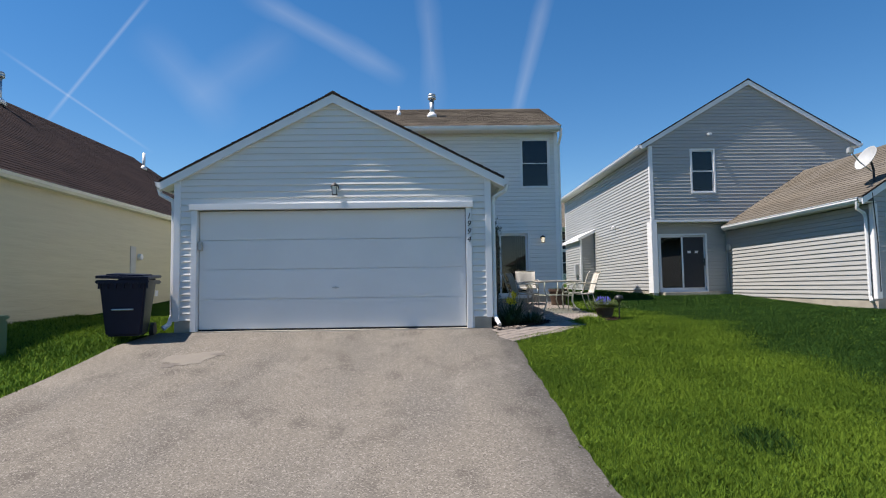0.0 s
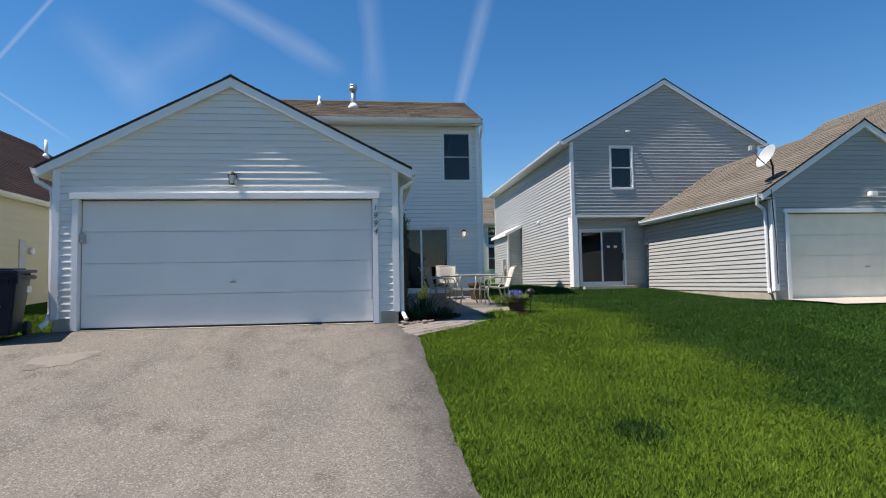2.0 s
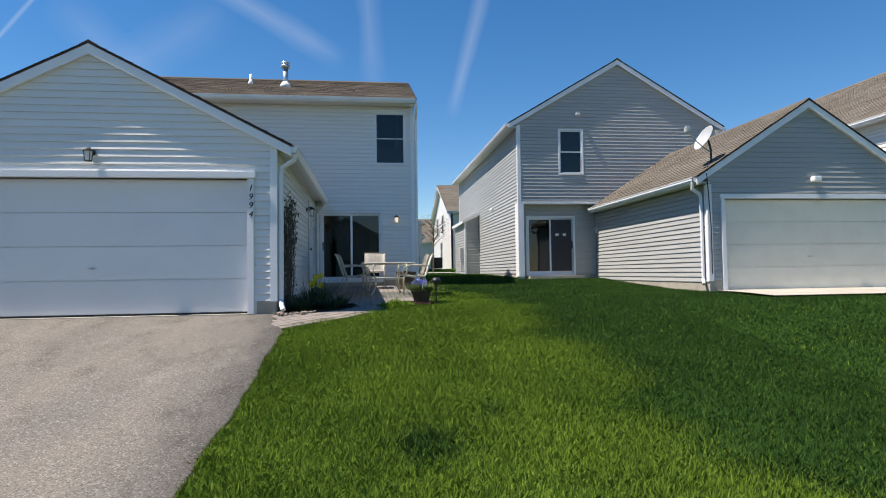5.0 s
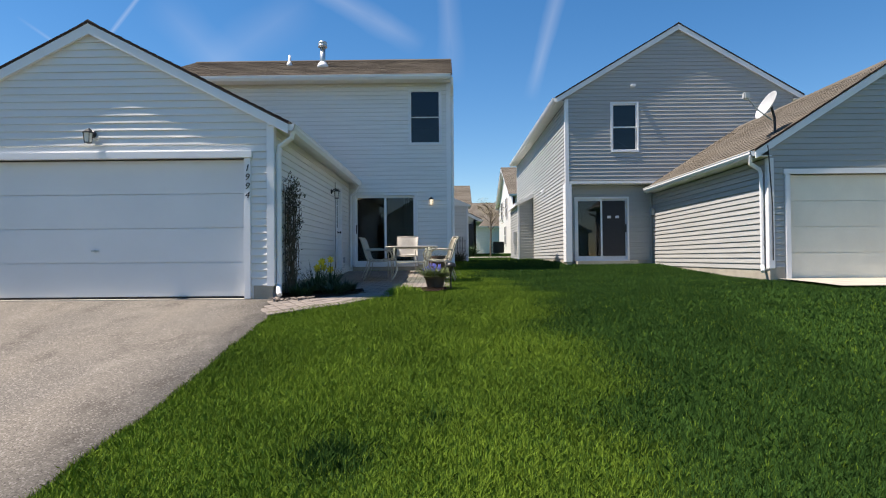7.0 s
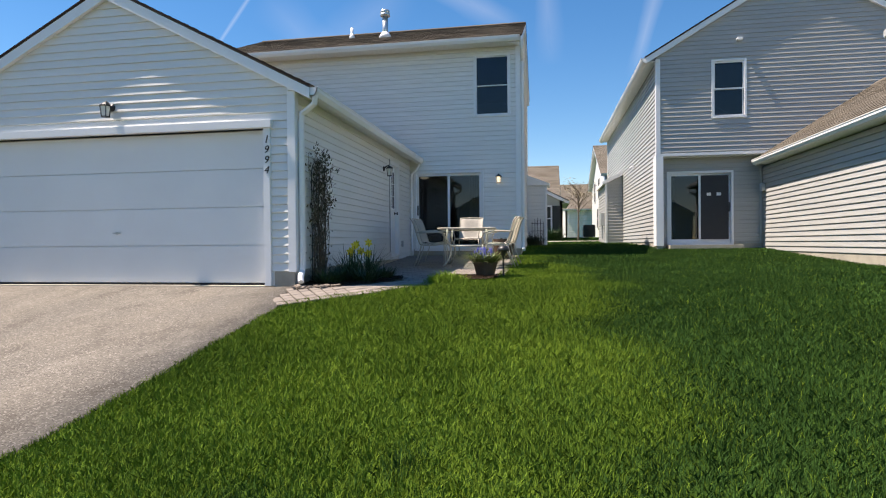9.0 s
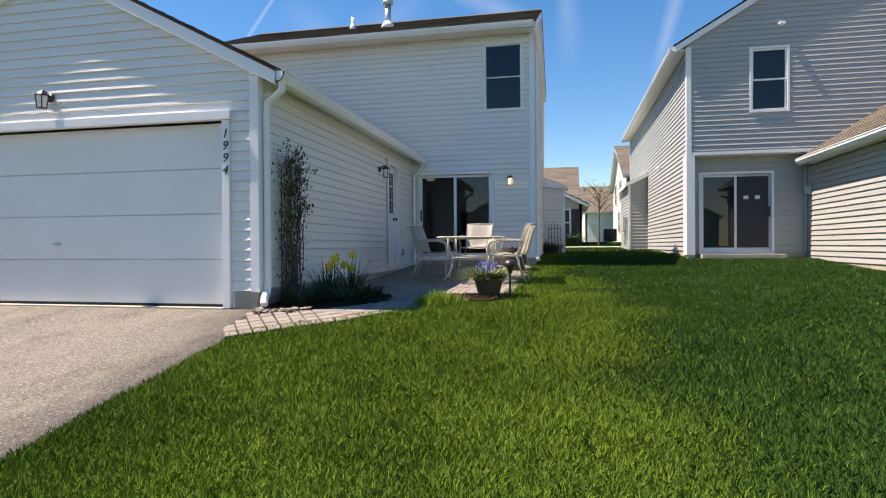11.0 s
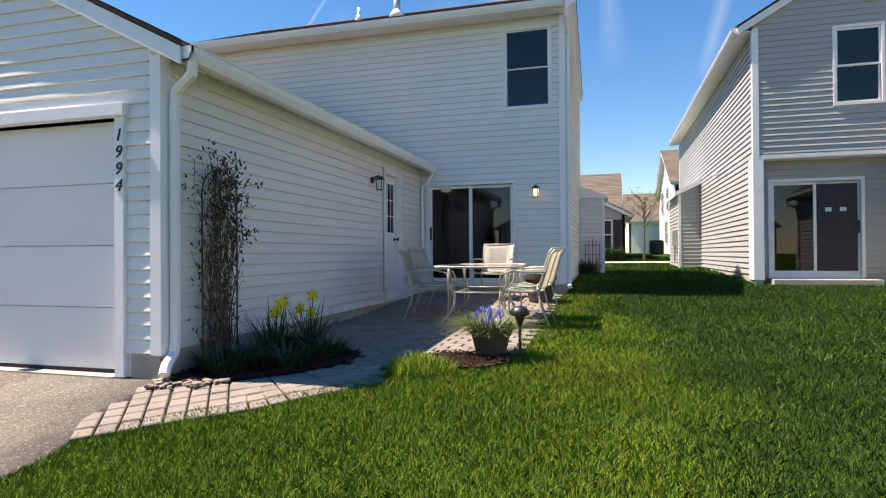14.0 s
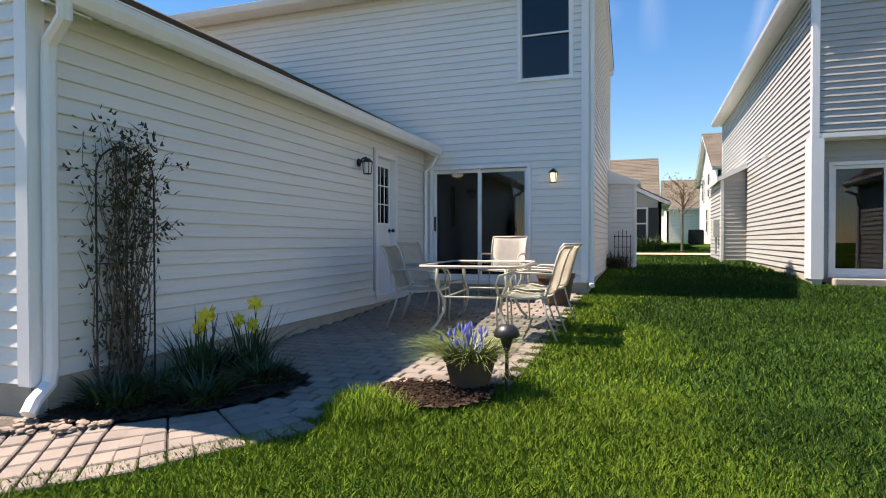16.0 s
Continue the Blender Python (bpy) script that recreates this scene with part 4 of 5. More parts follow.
part("foot", boxes((10.17, 13.2, 2.86, 10.35, 13.5, 2.96), bevel=0.01), M_BLACK, dish)
part("feed_arm", tube(bmesh.new(), [(10.2, 13.35, 3.3), (9.85, 13.25, 3.5), (9.62, 13.18, 3.72)], 0.015), M_GREY, dish)
part("feed_horn", boxes((9.54, 13.12, 3.68, 9.66, 13.24, 3.82), bevel=0.02), M_GREY, dish)
bm = bmesh.new()
tube(bm, [(10.22, 13.3, 3.0), (10.0, 13.1, 2.9), (9.9, 12.98, 2.72), (9.93, 13.0, 2.5), (10.0, 13.03, 1.6), (10.0, 13.03, 0.5)], 0.012, 6)
part("cable", bm, M_BLACK, dish)
bm = bmesh.new()
sheet(bm, steps(10.1, 15.2, 0.5), steps(11.2, 13.1, 0.4), 0.03)
lone("driveway", bm, M_CONCRETE, "pale concrete apron before the neighbour's garage", "driveway", kind="structure")

# ---- house beyond the grey garage ----
third = base("house", 21.0, 18.0, 0.3, "pale two-storey house with a tan shingled roof", "house")
m = at(17.3, 24.0, 0, R_LEFT)
w3 = part("wall", wall_core(12.0, 0.0, 4.9, 0.14), M_WHITE_VINYL, third, "", m)
siding(w3, m, 12.0, 0.5, 4.85, M_WHITE_VINYL)
for xx, rr, yy in ((17.3, R_FRONT, 12.0), (24.7, R_BACK, 24.0)):
    part("wall", wall_core(7.4, 0.0, 4.9, 0.14, (), (3.7, 7.35)), M_WHITE_VINYL, third, "", at(xx, yy, 0, rr))
part("wall", wall_core(12.0, 0.0, 4.9, 0.14), M_WHITE_VINYL, third, "", at(24.7, 12.0, 0, R_RIGHT))
gable_roof(third, "y", 17.0, 25.0, 11.8, 24.2, 21.0, 4.95, 7.6, M_TAN_ROOF, M_TRIM, skip=(25.0,))

# ---- cream house beside the drive ----
cream = base("house", -13.5, 16.0, 0.0, "cream vinyl-sided house with a dark shingled roof", "house")
CX, C0, C1 = -8.55, 7.0, 27.0
m = at(CX, C1, 0, R_LEFT)
w_c = part("wall", wall_core(C1 - C0, 0.0, 3.0, 0.14), M_CREAM_VINYL, cream, "cream lap-sided wall", m)
siding(w_c, m, C1 - C0, 0.52, 2.95, M_CREAM_VINYL, ex=0.15)
for yy, rr, xx in ((C0, R_FRONT, -19.2), (C1, R_BACK, CX)):
    w = part("wall", wall_core(CX + 19.2, 0.0, 3.0, 0.14, (), ((CX + 19.2) / 2, 6.7)), M_CREAM_VINYL, cream, "", at(xx, yy, 0, rr))
part("wall", wall_core(C1 - C0, 0.0, 3.0, 0.14), M_CREAM_VINYL, cream, "", at(-19.2, C0, 0, R_RIGHT))
part("foundation", boxes((CX - 0.1, C0, -0.4, CX + 0.008, C1, 0.53)), M_CONCRETE, cream)
gable_roof(cream, "y", CX + 0.28, -19.48, C0 - 0.2, C1 + 0.2, (CX - 19.2) / 2, 3.1, 6.95, M_DARK_ROOF, M_CREAM_TRIM, course=0.16, skip=(-19.48,))
mb = base("electric_meter", CX, 16.5, 1.2, "grey electricity meter boxes on the cream wall", "meter box")
part("box", boxes((CX + 0.02, 16.38, 1.25, CX + 0.16, 16.68, 2.0), bevel=0.012), M_GREY, mb)
part("small_box", boxes((CX + 0.02, 16.06, 1.0, CX + 0.12, 16.28, 1.45), bevel=0.012), M_GREY, mb)
part("meter_glass", lathe(bmesh.new(), [(0.09, 0), (0.09, 0.08), (0.07, 0.1), (0.0, 0.1)], 16), M_TRIM, mb, "", at(CX + 0.15, 16.85, 1.72) @ pose(0, 0, 0, 0, 90, 0))
part("conduit", tube(bmesh.new(), [(CX + 0.08, 16.5, 0.3), (CX + 0.08, 16.5, 1.25)], 0.035), M_GREY, mb)
part("riser", tube(bmesh.new(), [(CX + 0.07, 16.3, 1.4), (CX + 0.07, 16.3, 2.1)], 0.025), M_GREY, mb)
roof_pipe("flue_pipe", -13.3, 17.9, 6.6, 0.75, 0.1, True, M_METAL, "galvanised flue pipe on the dark roof")
roof_pipe("vent_pipe", -12.6, 25.6, 6.1, 0.7, 0.06, False, M_TRIM, "white vent pipe on the dark roof")

# ---- houses in the distance ----
def far_house(x0, y0, w, d, z0, z1, zr, axis, wallm, roofm, label, windows=()):
    h = base("house", x0 + w / 2, y0 + d / 2, z0, label, "house", "distant houses")
    gx = axis == "x"
    part("wall", wall_core(w, z0 - 0.4, z1, 0.14, (), None if gx else (w / 2, zr - 0.25)), wallm, h, "", at(x0, y0, 0))
    part("wall", wall_core(w, z0 - 0.4, z1, 0.14, (), None if gx else (w / 2, zr - 0.25)), wallm, h, "", at(x0 + w, y0 + d, 0, R_BACK))
    part("wall", wall_core(d, z0 - 0.4, z1, 0.14, (), (d / 2, zr - 0.25) if gx else None), wallm, h, "", at(x0, y0 + d, 0, R_LEFT))
    part("wall", wall_core(d, z0 - 0.4, z1, 0.14, (), (d / 2, zr - 0.25) if gx else None), wallm, h, "", at(x0 + w, y0, 0, R_RIGHT))
    e0, e1, a, b, r = (y0 - 0.3, y0 + d + 0.3, x0 - 0.3, x0 + w + 0.3, y0 + d / 2) if gx else (x0 - 0.3, x0 + w + 0.3, y0 - 0.3, y0 + d + 0.3, x0 + w / 2)
    gable_roof(h, axis, e0, e1, a, b, r, z1, zr, roofm, M_TRIM, course=0.2)
    for wx, wz, ww, wh, side, shutter in windows:
        m = at(wx, y0 - 0.02, wz) if side == "f" else at(x0 - 0.02, wx, wz, R_LEFT)
        win = part("window", boxes((-0.07, -0.04, -0.07, ww + 0.07, 0.0, wh + 0.07)), M_TRIM, h, "", m)
        part("pane", boxes((0, -0.05, 0, ww, -0.042, wh / 2 - 0.03), (0, -0.05, wh / 2 + 0.03, ww, -0.042, wh)), M_SCREEN, win, "dark window panes", m)
        if shutter:
            part("shutter", boxes((ww + 0.1, -0.05, -0.05, ww + 0.5, -0.005, wh + 0.05)), M_BLACK, h, "dark shutter", m)
    return h


far_house(-6.0, 37.5, 10.9, 9.0, 0.85, 3.0, 5.56, "x", M_GREY_VINYL, M_TAN_ROOF, "distant low house with grey siding and a brown roof", [(0.4, 1.5, 0.75, 1.5, "f", True)])
far_house(2.6, 33.6, 2.6, 4.0, 0.7, 2.7, 3.5, "y", M_GREY_VINYL, M_TAN_ROOF, "small grey gabled porch wing of a distant house", [(4.0, 1.2, 0.6, 1.2, "f", True)])
far_house(8.0, 40.5, 9.0, 10.8, 0.9, 4.8, 7.4, "x", M_WHITE_VINYL, M_TAN_ROOF, "distant tall white house with a tan roof", [(46.0, 1.6, 0.8, 1.3, "l", False), (48.5, 3.6, 0.8, 1.3, "l", False), (45.0, 3.6, 0.8, 1.3, "l", False), (8.6, 1.6, 0.8, 1.5, "f", False), (8.6, 3.3, 0.8, 1.2, "f", False)])
far_house(6.0, 54.0, 7.0, 9.0, 1.0, 3.4, 5.9, "x", M_WHITE_VINYL, M_TAN_ROOF, "distant white house with a tan gable", ())
far_house(-3.0, 66.0, 8.0, 9.0, 1.0, 5.0, 7.4, "x", M_WHITE_VINYL, M_TAN_ROOF, "distant white house with a tan roof")
bm = bmesh.new()
sheet(bm, steps(-30, 40, 2), [29.8, 30.5, 31.3], 0.03)
lone("pavement", bm, M_CONCRETE, "pale concrete footpath across the lawn", "pavement", kind="structure")
ac = base("air_conditioner", 7.0, 40.6, 0.95, "dark air conditioner unit beside a white house", "air conditioner")
part("case", boxes((6.65, 40.2, 0.9, 7.35, 40.9, 1.65), bevel=0.03), M_BLACK, ac)
part("grille", boxes(*[(6.62, 40.25, 1.0 + 0.09 * k, 7.38, 40.85, 1.03 + 0.09 * k) for k in range(6)]), M_RUBBER, ac)

# unseen plain houses, added across the back lane to keep horizon sky off the glass
for x0 in (-16.0, -4.0, 8.0):
    far_house(x0, -26.0, 9.0, 8.0, -1.0, 3.0, 5.6, "y", M_WHITE_VINYL, M_BROWN_ROOF, "unseen plain white house added to block bright sky from the panes")


# ---- patio furniture ----
def build_chair():
    """A sling armchair at the origin, facing +y, on bent tube legs."""
    ch = base("patio_chair", 0, 0, 0, "cream tube-framed patio chair with a woven sling seat", "chair", "chairs round the patio table")
    hw = 0.27
    side = [(-0.23, 0.43), (-0.16, 0.405), (0.05, 0.40), (0.2, 0.425), (0.25, 0.42)]
    back = [(-0.23, 0.43), (-0.27, 0.54), (-0.32, 0.72), (-0.37, 0.86), (-0.41, 0.91)]
    for s in (-1, 1):
        part("side_rail", tube(bmesh.new(), [(s * hw, y, z) for y, z in back[::-1] + side[1:]], 0.011), M_FRAME, ch, smooth=True)
        part("front_leg", tube(bmesh.new(), [(s * hw, 0.25, 0.42), (s * (hw + 0.015), 0.265, 0.3), (s * (hw + 0.02), 0.25, 0.0)], 0.0105), M_FRAME, ch, smooth=True)
        part("back_leg", tube(bmesh.new(), [(s * hw, -0.2, 0.42), (s * (hw + 0.015), -0.24, 0.25), (s * (hw + 0.02), -0.34, 0.0)], 0.0105), M_FRAME, ch, smooth=True)
        part("armrest", tube(bmesh.new(), [(s * hw, -0.30, 0.64), (s * (hw + 0.03), -0.15, 0.65), (s * (hw + 0.04), 0.1, 0.655), (s * (hw + 0.035), 0.23, 0.62), (s * (hw + 0.02), 0.27, 0.53), (s * hw, 0.25, 0.42)], 0.011, flat=1.3), M_FRAME, ch, smooth=True)
    for name, y, z in (("top_rail", -0.41, 0.91), ("front_rail", 0.25, 0.415), ("cross_rail", -0.21, 0.40)):
        part(name, tube(bmesh.new(), [(-hw, y, z), (hw, y, z)], 0.012), M_FRAME, ch, smooth=True)
    for name, path in (("seat", side), ("backrest", back[:-1] + [(-0.405, 0.90)])):
        bm = bmesh.new()
        rows2 = []
        fine = []
        for (y0, z0), (y1, z1) in zip(path, path[1:]):
            fine += [(y0 + (y1 - y0) * k / 3, z0 + (z1 - z0) * k / 3) for k in range(3)]
        fine.append(path[-1])
        for y, z in fine:
            rows2.append([bm.verts.new((x * (hw - 0.005), y + (0.012 * (1 - x * x) if name == "backrest" else 0) * -1, z - 0.018 * (1 - x * x) * (name == "seat"))) for x in (-1, -0.5, 0, 0.5, 1)])
        for a, b in zip(rows2, rows2[1:]):
            for k in range(4):
                bm.faces.new((a[k], a[k + 1], b[k + 1], b[k]))
        bmesh.ops.solidify(bm, geom=bm.faces[:], thickness=0.006)
        part(name, bm, M_SLING, ch, "woven beige sling", smooth=True)
    return ch


def on_ground(x, y, turn, lift=0.03):
    return pose(x, y, ground_z(x, y) + lift, 0, 0, turn)


chair = build_chair()
chair.matrix_basis = on_ground(3.49, 14.0, 88)
for x, y, a in ((3.47, 14.72, 76), (2.19, 14.3, -84), (2.11, 15.0, -96), (2.60, 16.55, 176)):
    copy_thing(chair, on_ground(x, y, a))

TX, TY = 2.87, 14.45
tz = ground_z(TX, TY) + 0.03
table = base("patio_table", TX, TY, tz, "cream metal patio table with a clear glass top", "table", turn=5)
tm = W[table]
tw, tl_ = 0.53, 0.82
def ring_pts(w, l, c):
    out = []
    for sx, sy, a0 in ((1, -1, -90), (1, 1, 0), (-1, 1, 90), (-1, -1, 180)):
        for k in range(6):
            a = radians(a0 + 18 * k)
            out.append((sx * (w - c) + c * math.cos(a), sy * (l - c) + c * math.sin(a), 0))
    return out
bm = bmesh.new()
prism(bm, [(x, y, 0.70) for x, y, _ in ring_pts(tw - 0.015, tl_ - 0.015, 0.12)], (0, 0, 0.008))
part("glass_top", bm, M_TABLE_GLASS, table, "clear patterned glass", tm)
rp = ring_pts(tw, tl_, 0.13)
part("rim", tube(bmesh.new(), [(x, y, 0.70) for x, y, _ in rp + rp[:2]], 0.017), M_FRAME, table, "", tm, True)
for sx in (-1, 1):
    for sy in (-1, 1):
        part("leg", tube(bmesh.new(), [(sx * 0.36, sy * 0.66, 0.69), (sx * 0.37, sy * 0.67, 0.5), (sx * 0.31, sy * 0.62, 0.36), (sx * 0.30, sy * 0.61, 0.24), (sx * 0.36, sy * 0.68, 0.1), (sx * 0.43, sy * 0.76, 0.012)], 0.017), M_FRAME, table, "S-bent leg", tm, True)
for sx in (-1, 1):
    part("stretcher", tube(bmesh.new(), [(sx * 0.31, -0.62, 0.36), (sx * 0.31, 0.62, 0.36)], 0.011), M_FRAME, table, "", tm, True)
    part("stretcher", tube(bmesh.new(), [(-0.31, sx * 0.62, 0.375), (0.31, sx * 0.62, 0.375)], 0.011), M_FRAME, table, "", tm, True)


# ---- plants and pots ----
def leaf_blade(verts, faces, p, heading, length, width, lean, droop):
    """One strap leaf as a bent, folded strip, added to lists."""
    px, py, pz = p
    c, s = math.cos(heading), math.sin(heading)
    n0 = len(verts)
    for k in range(5):
        t = k / 4
        out = length * (lean * t + droop * t * t)
        up = length * (t * (1 - 0.25 * lean) - droop * 0.75 * t * t)
        w = width * (1 - t) ** 0.6 * 0.5 + 0.0006
        verts.append((px + c * out - s * w, py + s * out + c * w, pz + up))
        verts.append((px + c * out + s * w, py + s * out - c * w, pz + up))
    for k in range(4):
        a = n0 + 2 * k
        faces.append((a, a + 1, a + 3, a + 2))


def raw_mesh(verts, faces, mat):
    me = bpy.data.meshes.new("mesh")
    me.from_pydata(verts, [], faces)
    me.materials.append(mat)
    return me


def clump(name, x, y, z, n, length, width, spread, label, seed, mat=None, flowers=0, petal=None, limp=0.0):
    rng = random.Random(seed)
    th = base(name, x, y, z, label, "plant")
    vs, fs = [], []
    for _ in range(n):
        a, r = rng.uniform(0, 6.28), spread * rng.random() ** 0.7
        leaf_blade(vs, fs, (x + r * math.cos(a), y + r * math.sin(a), z - 0.01), a + rng.uniform(-0.9, 0.9), length * rng.uniform(0.55, 1.1), width * rng.uniform(0.7, 1.2), rng.uniform(0.05, 0.5) + limp * 0.5, rng.uniform(0.0, 0.55) + limp * rng.random())
    put("foliage", raw_mesh(vs, fs, mat or M_STRAP), th, I4)
    for k in range(flowers):
        a, r = rng.uniform(0, 6.28), spread * rng.random()
        fx, fy, fz = x + r * math.cos(a), y + r * math.sin(a), z + length * rng.uniform(0.6, 0.92)
        bm = bmesh.new()
        tube(bm, [(fx, fy, z), (fx + 0.01, fy, z + (fz - z) * 0.6), (fx, fy - 0.01, fz)], 0.004, 5)
        st = part("stem", bm, M_STRAP, th)
        bm = bmesh.new()
        face = rng.uniform(-2.4, -0.7)
        d = Vector((math.cos(face), math.sin(face), 0.15)).normalized()
        u = d.orthogonal().normalized()
        v = d.cross(u)
        c = Vector((fx, fy, fz))
        for q in range(6):
            b = q * math.pi / 3
            e = u * math.cos(b) + v * math.sin(b)
            f = u * math.cos(b + 0.5) + v * math.sin(b + 0.5)
            g = u * math.cos(b - 0.5) + v * math.sin(b - 0.5)
            bm.faces.new([bm.verts.new(w) for w in (c, c + f * 0.045 + d * 0.008, c + e * 0.075, c + g * 0.045 + d * 0.008)])
        tube(bm, [c, c + d * 0.03], 0.010, 8, 0.017)
        part("bloom", bm, petal, th, "yellow trumpet bloom")
    return th


def gz_at(x, y):
    return ground_z(x, y)


clump("daffodil", 1.45, 11.55, gz_at(1.45, 11.55) + 0.03, 80, 0.56, 0.017, 0.15, "flowering daffodil clump with yellow blooms in mulch", 3, None, 4, M_YELLOW)
clump("daffodil", 1.6, 11.95, gz_at(1.6, 11.95) + 0.03, 80, 0.56, 0.017, 0.14, "flowering daffodil clump with yellow blooms in mulch", 4, None, 3, M_YELLOW)
for i, (x, y, h, sp) in enumerate(((1.34, 10.93, 0.31, 0.16), (1.78, 11.2, 0.31, 0.17), (1.9, 11.72, 0.29, 0.15), (1.25, 12.0, 0.3, 0.14), (1.4, 11.25, 0.28, 0.13))):
    clump("daylily", x, y, gz_at(x, y), 210, h, 0.019, sp, "low green clump of strap leaves in mulch", 20 + i, None, 0, None, 0.25)

# arched trellis with a climber against the side wall
trel = base("trellis", 1.13, 11.35, 0.1, "black wire arch trellis against the white wall", "trellis")
for y in (11.0, 11.5):
    part("upright", tube(bmesh.new(), [(1.07, y, 0.04), (1.07, y, 1.57)], 0.007, 6), M_BLACK, trel)
part("arch", tube(bmesh.new(), [(1.07, 11.25 - 0.25 * math.cos(math.pi * k / 10), 1.57 + 0.22 * math.sin(math.pi * k / 10)) for k in range(11)], 0.007, 6), M_BLACK, trel)
part("centre_bar", tube(bmesh.new(), [(1.07, 11.25, 0.04), (1.07, 11.25, 1.79)], 0.005, 6), M_BLACK, trel)
for z in (0.55, 0.95, 1.35):
    part("crossbar", tube(bmesh.new(), [(1.07, 11.0, z), (1.07, 11.5, z)], 0.005, 6), M_BLACK, trel)
vine = base("climbing_vine", 1.15, 11.3, 0.08, "sparse brown-green climber tangled over a trellis", "climber")
rng = random.Random(11)
bm = bmesh.new()
vs, fs = [], []
for i in range(34):
    y, x, z = rng.uniform(10.98, 11.32), 1.10 + rng.uniform(-0.03, 0.05), 0.08
    pts = [(x, y, z)]
    for k in range(9):
        y += rng.uniform(-0.085, 0.085) + (0.02 if i % 5 == 0 else 0)
        x = min(1.20, max(1.05, x + rng.uniform(-0.035, 0.04)))
        z += rng.uniform(0.12, 0.26)
        if z > 1.95 or not 10.86 < y < 11.5:
            break
        pts.append((x, y, z))
        for _ in range(7 if z > 0.9 else 4):
            if rng.random() < 0.75:
                leaf_blade(vs, fs, (x + rng.uniform(-0.07, 0.07), y + rng.uniform(-0.1, 0.1), z + rng.uniform(-0.12, 0.1)), rng.uniform(0, 6.28), rng.uniform(0.025, 0.06), rng.uniform(0.012, 0.026), rng.uniform(0.3, 1.1), rng.uniform(-0.2, 0.5))
    if len(pts) > 2:
        tube(bm, pts, 0.006, 5, 0.002)
# long shoots that leave the arch to the side and the top
for k in range(16):
    y0, z0 = rng.uniform(11.0, 11.45), rng.uniform(1.0, 1.7)
    out, rise = (rng.uniform(0.2, 0.42), rng.uniform(-0.1, 0.2)) if k % 2 else (rng.uniform(-0.1, 0.2), rng.uniform(0.2, 0.4))
    p = arc((1.1, y0, z0), (1.1 + rng.uniform(0.02, 0.12), y0 + out, min(2.05, z0 + rise)), (0.03, 0, 0.06), 6)
    tube(bm, p, 0.003, 4, 0.0015)
    for q in range(16):
        c = p[rng.randrange(2, 7)] + Vector((rng.uniform(-0.03, 0.03), rng.uniform(-0.05, 0.05), rng.uniform(-0.05, 0.05)))
        leaf_blade(vs, fs, c, rng.uniform(0, 6.28), rng.uniform(0.03, 0.06), 0.02, rng.uniform(0.4, 1.1), 0.3)
# bare canes arching up from the foot
for k in range(9):
    y0 = rng.uniform(11.2, 11.36)
    tube(bm, arc((1.12, y0, 0.06), (1.13, y0 + rng.uniform(0.02, 0.22), rng.uniform(0.7, 1.15)), (0.02, -0.09, 0.0), 8), 0.004, 5, 0.002)
part("tangle", bm, M_BARK, vine, "thin tangled woody stems")
put("foliage", raw_mesh(vs, fs, M_VINE), vine, I4, "small dull leaves")


def pot(name, x, y, z, r0, r1, h, mat, label):
    p = base(name, x, y, z, label, "flower pot")
    part("body", lathe(bmesh.new(), [(r0, z - 0.01), (r0 * 1.02, z + 0.02), (r1, z + h * 0.82), (r1 * 1.07, z + h * 0.83), (r1 * 1.08, z + h), (r1 * 0.98, z + h), (r1 * 0.95, z + h * 0.85), (0.0, z + h * 0.84)], 28, (x, y, 0)), mat, p, smooth=False)
    part("soil", lathe(bmesh.new(), [(r1 * 0.94, z + h * 0.86), (r1 * 0.6, z + h * 0.89), (0.0, z + h * 0.9)], 20, (x, y, 0)), M_MULCH, p)
    return p


P1 = (3.45, 12.0)
z1 = gz_at(*P1) + 0.02
pot("flower_pot", P1[0], P1[1], z1, 0.14, 0.18, 0.21, M_POT, "brown pot overflowing with grape hyacinths at the patio corner")
hy = clump("grape_hyacinth", P1[0], P1[1], z1 + 0.16, 900, 0.35, 0.009, 0.16, "grape hyacinths with blue spikes and trailing leaves in a pot", 41, M_PALE_LEAF, 0, None, 0.5)
rng = random.Random(5)
for k in range(30):
    a, r = rng.uniform(0, 6.28), 0.15 * rng.random() ** 0.5
    x, y, h = P1[0] - 0.04 + r * math.cos(a), P1[1] + r * math.sin(a), rng.uniform(0.16, 0.25)
    part("flower_spike", lathe(bmesh.new(), [(0.002, 0), (0.002, h - 0.045), (0.008, h - 0.035), (0.009, h - 0.018), (0.003, h + 0.01)], 6), M_BLUE, hy, "", pose(x, y, z1 + 0.19, rng.uniform(-18, 18), rng.uniform(-18, 18), 0))
P2 = (3.43, 16.3)
z2 = gz_at(*P2) + 0.02
pot("flower_pot", P2[0], P2[1], z2, 0.19, 0.25, 0.42, M_TERRA, "large glazed brown pot at the house corner")
clump("dry_plant", P2[0], P2[1], z2 + 0.36, 60, 0.16, 0.012, 0.18, "sparse low plant in a brown pot", 55)

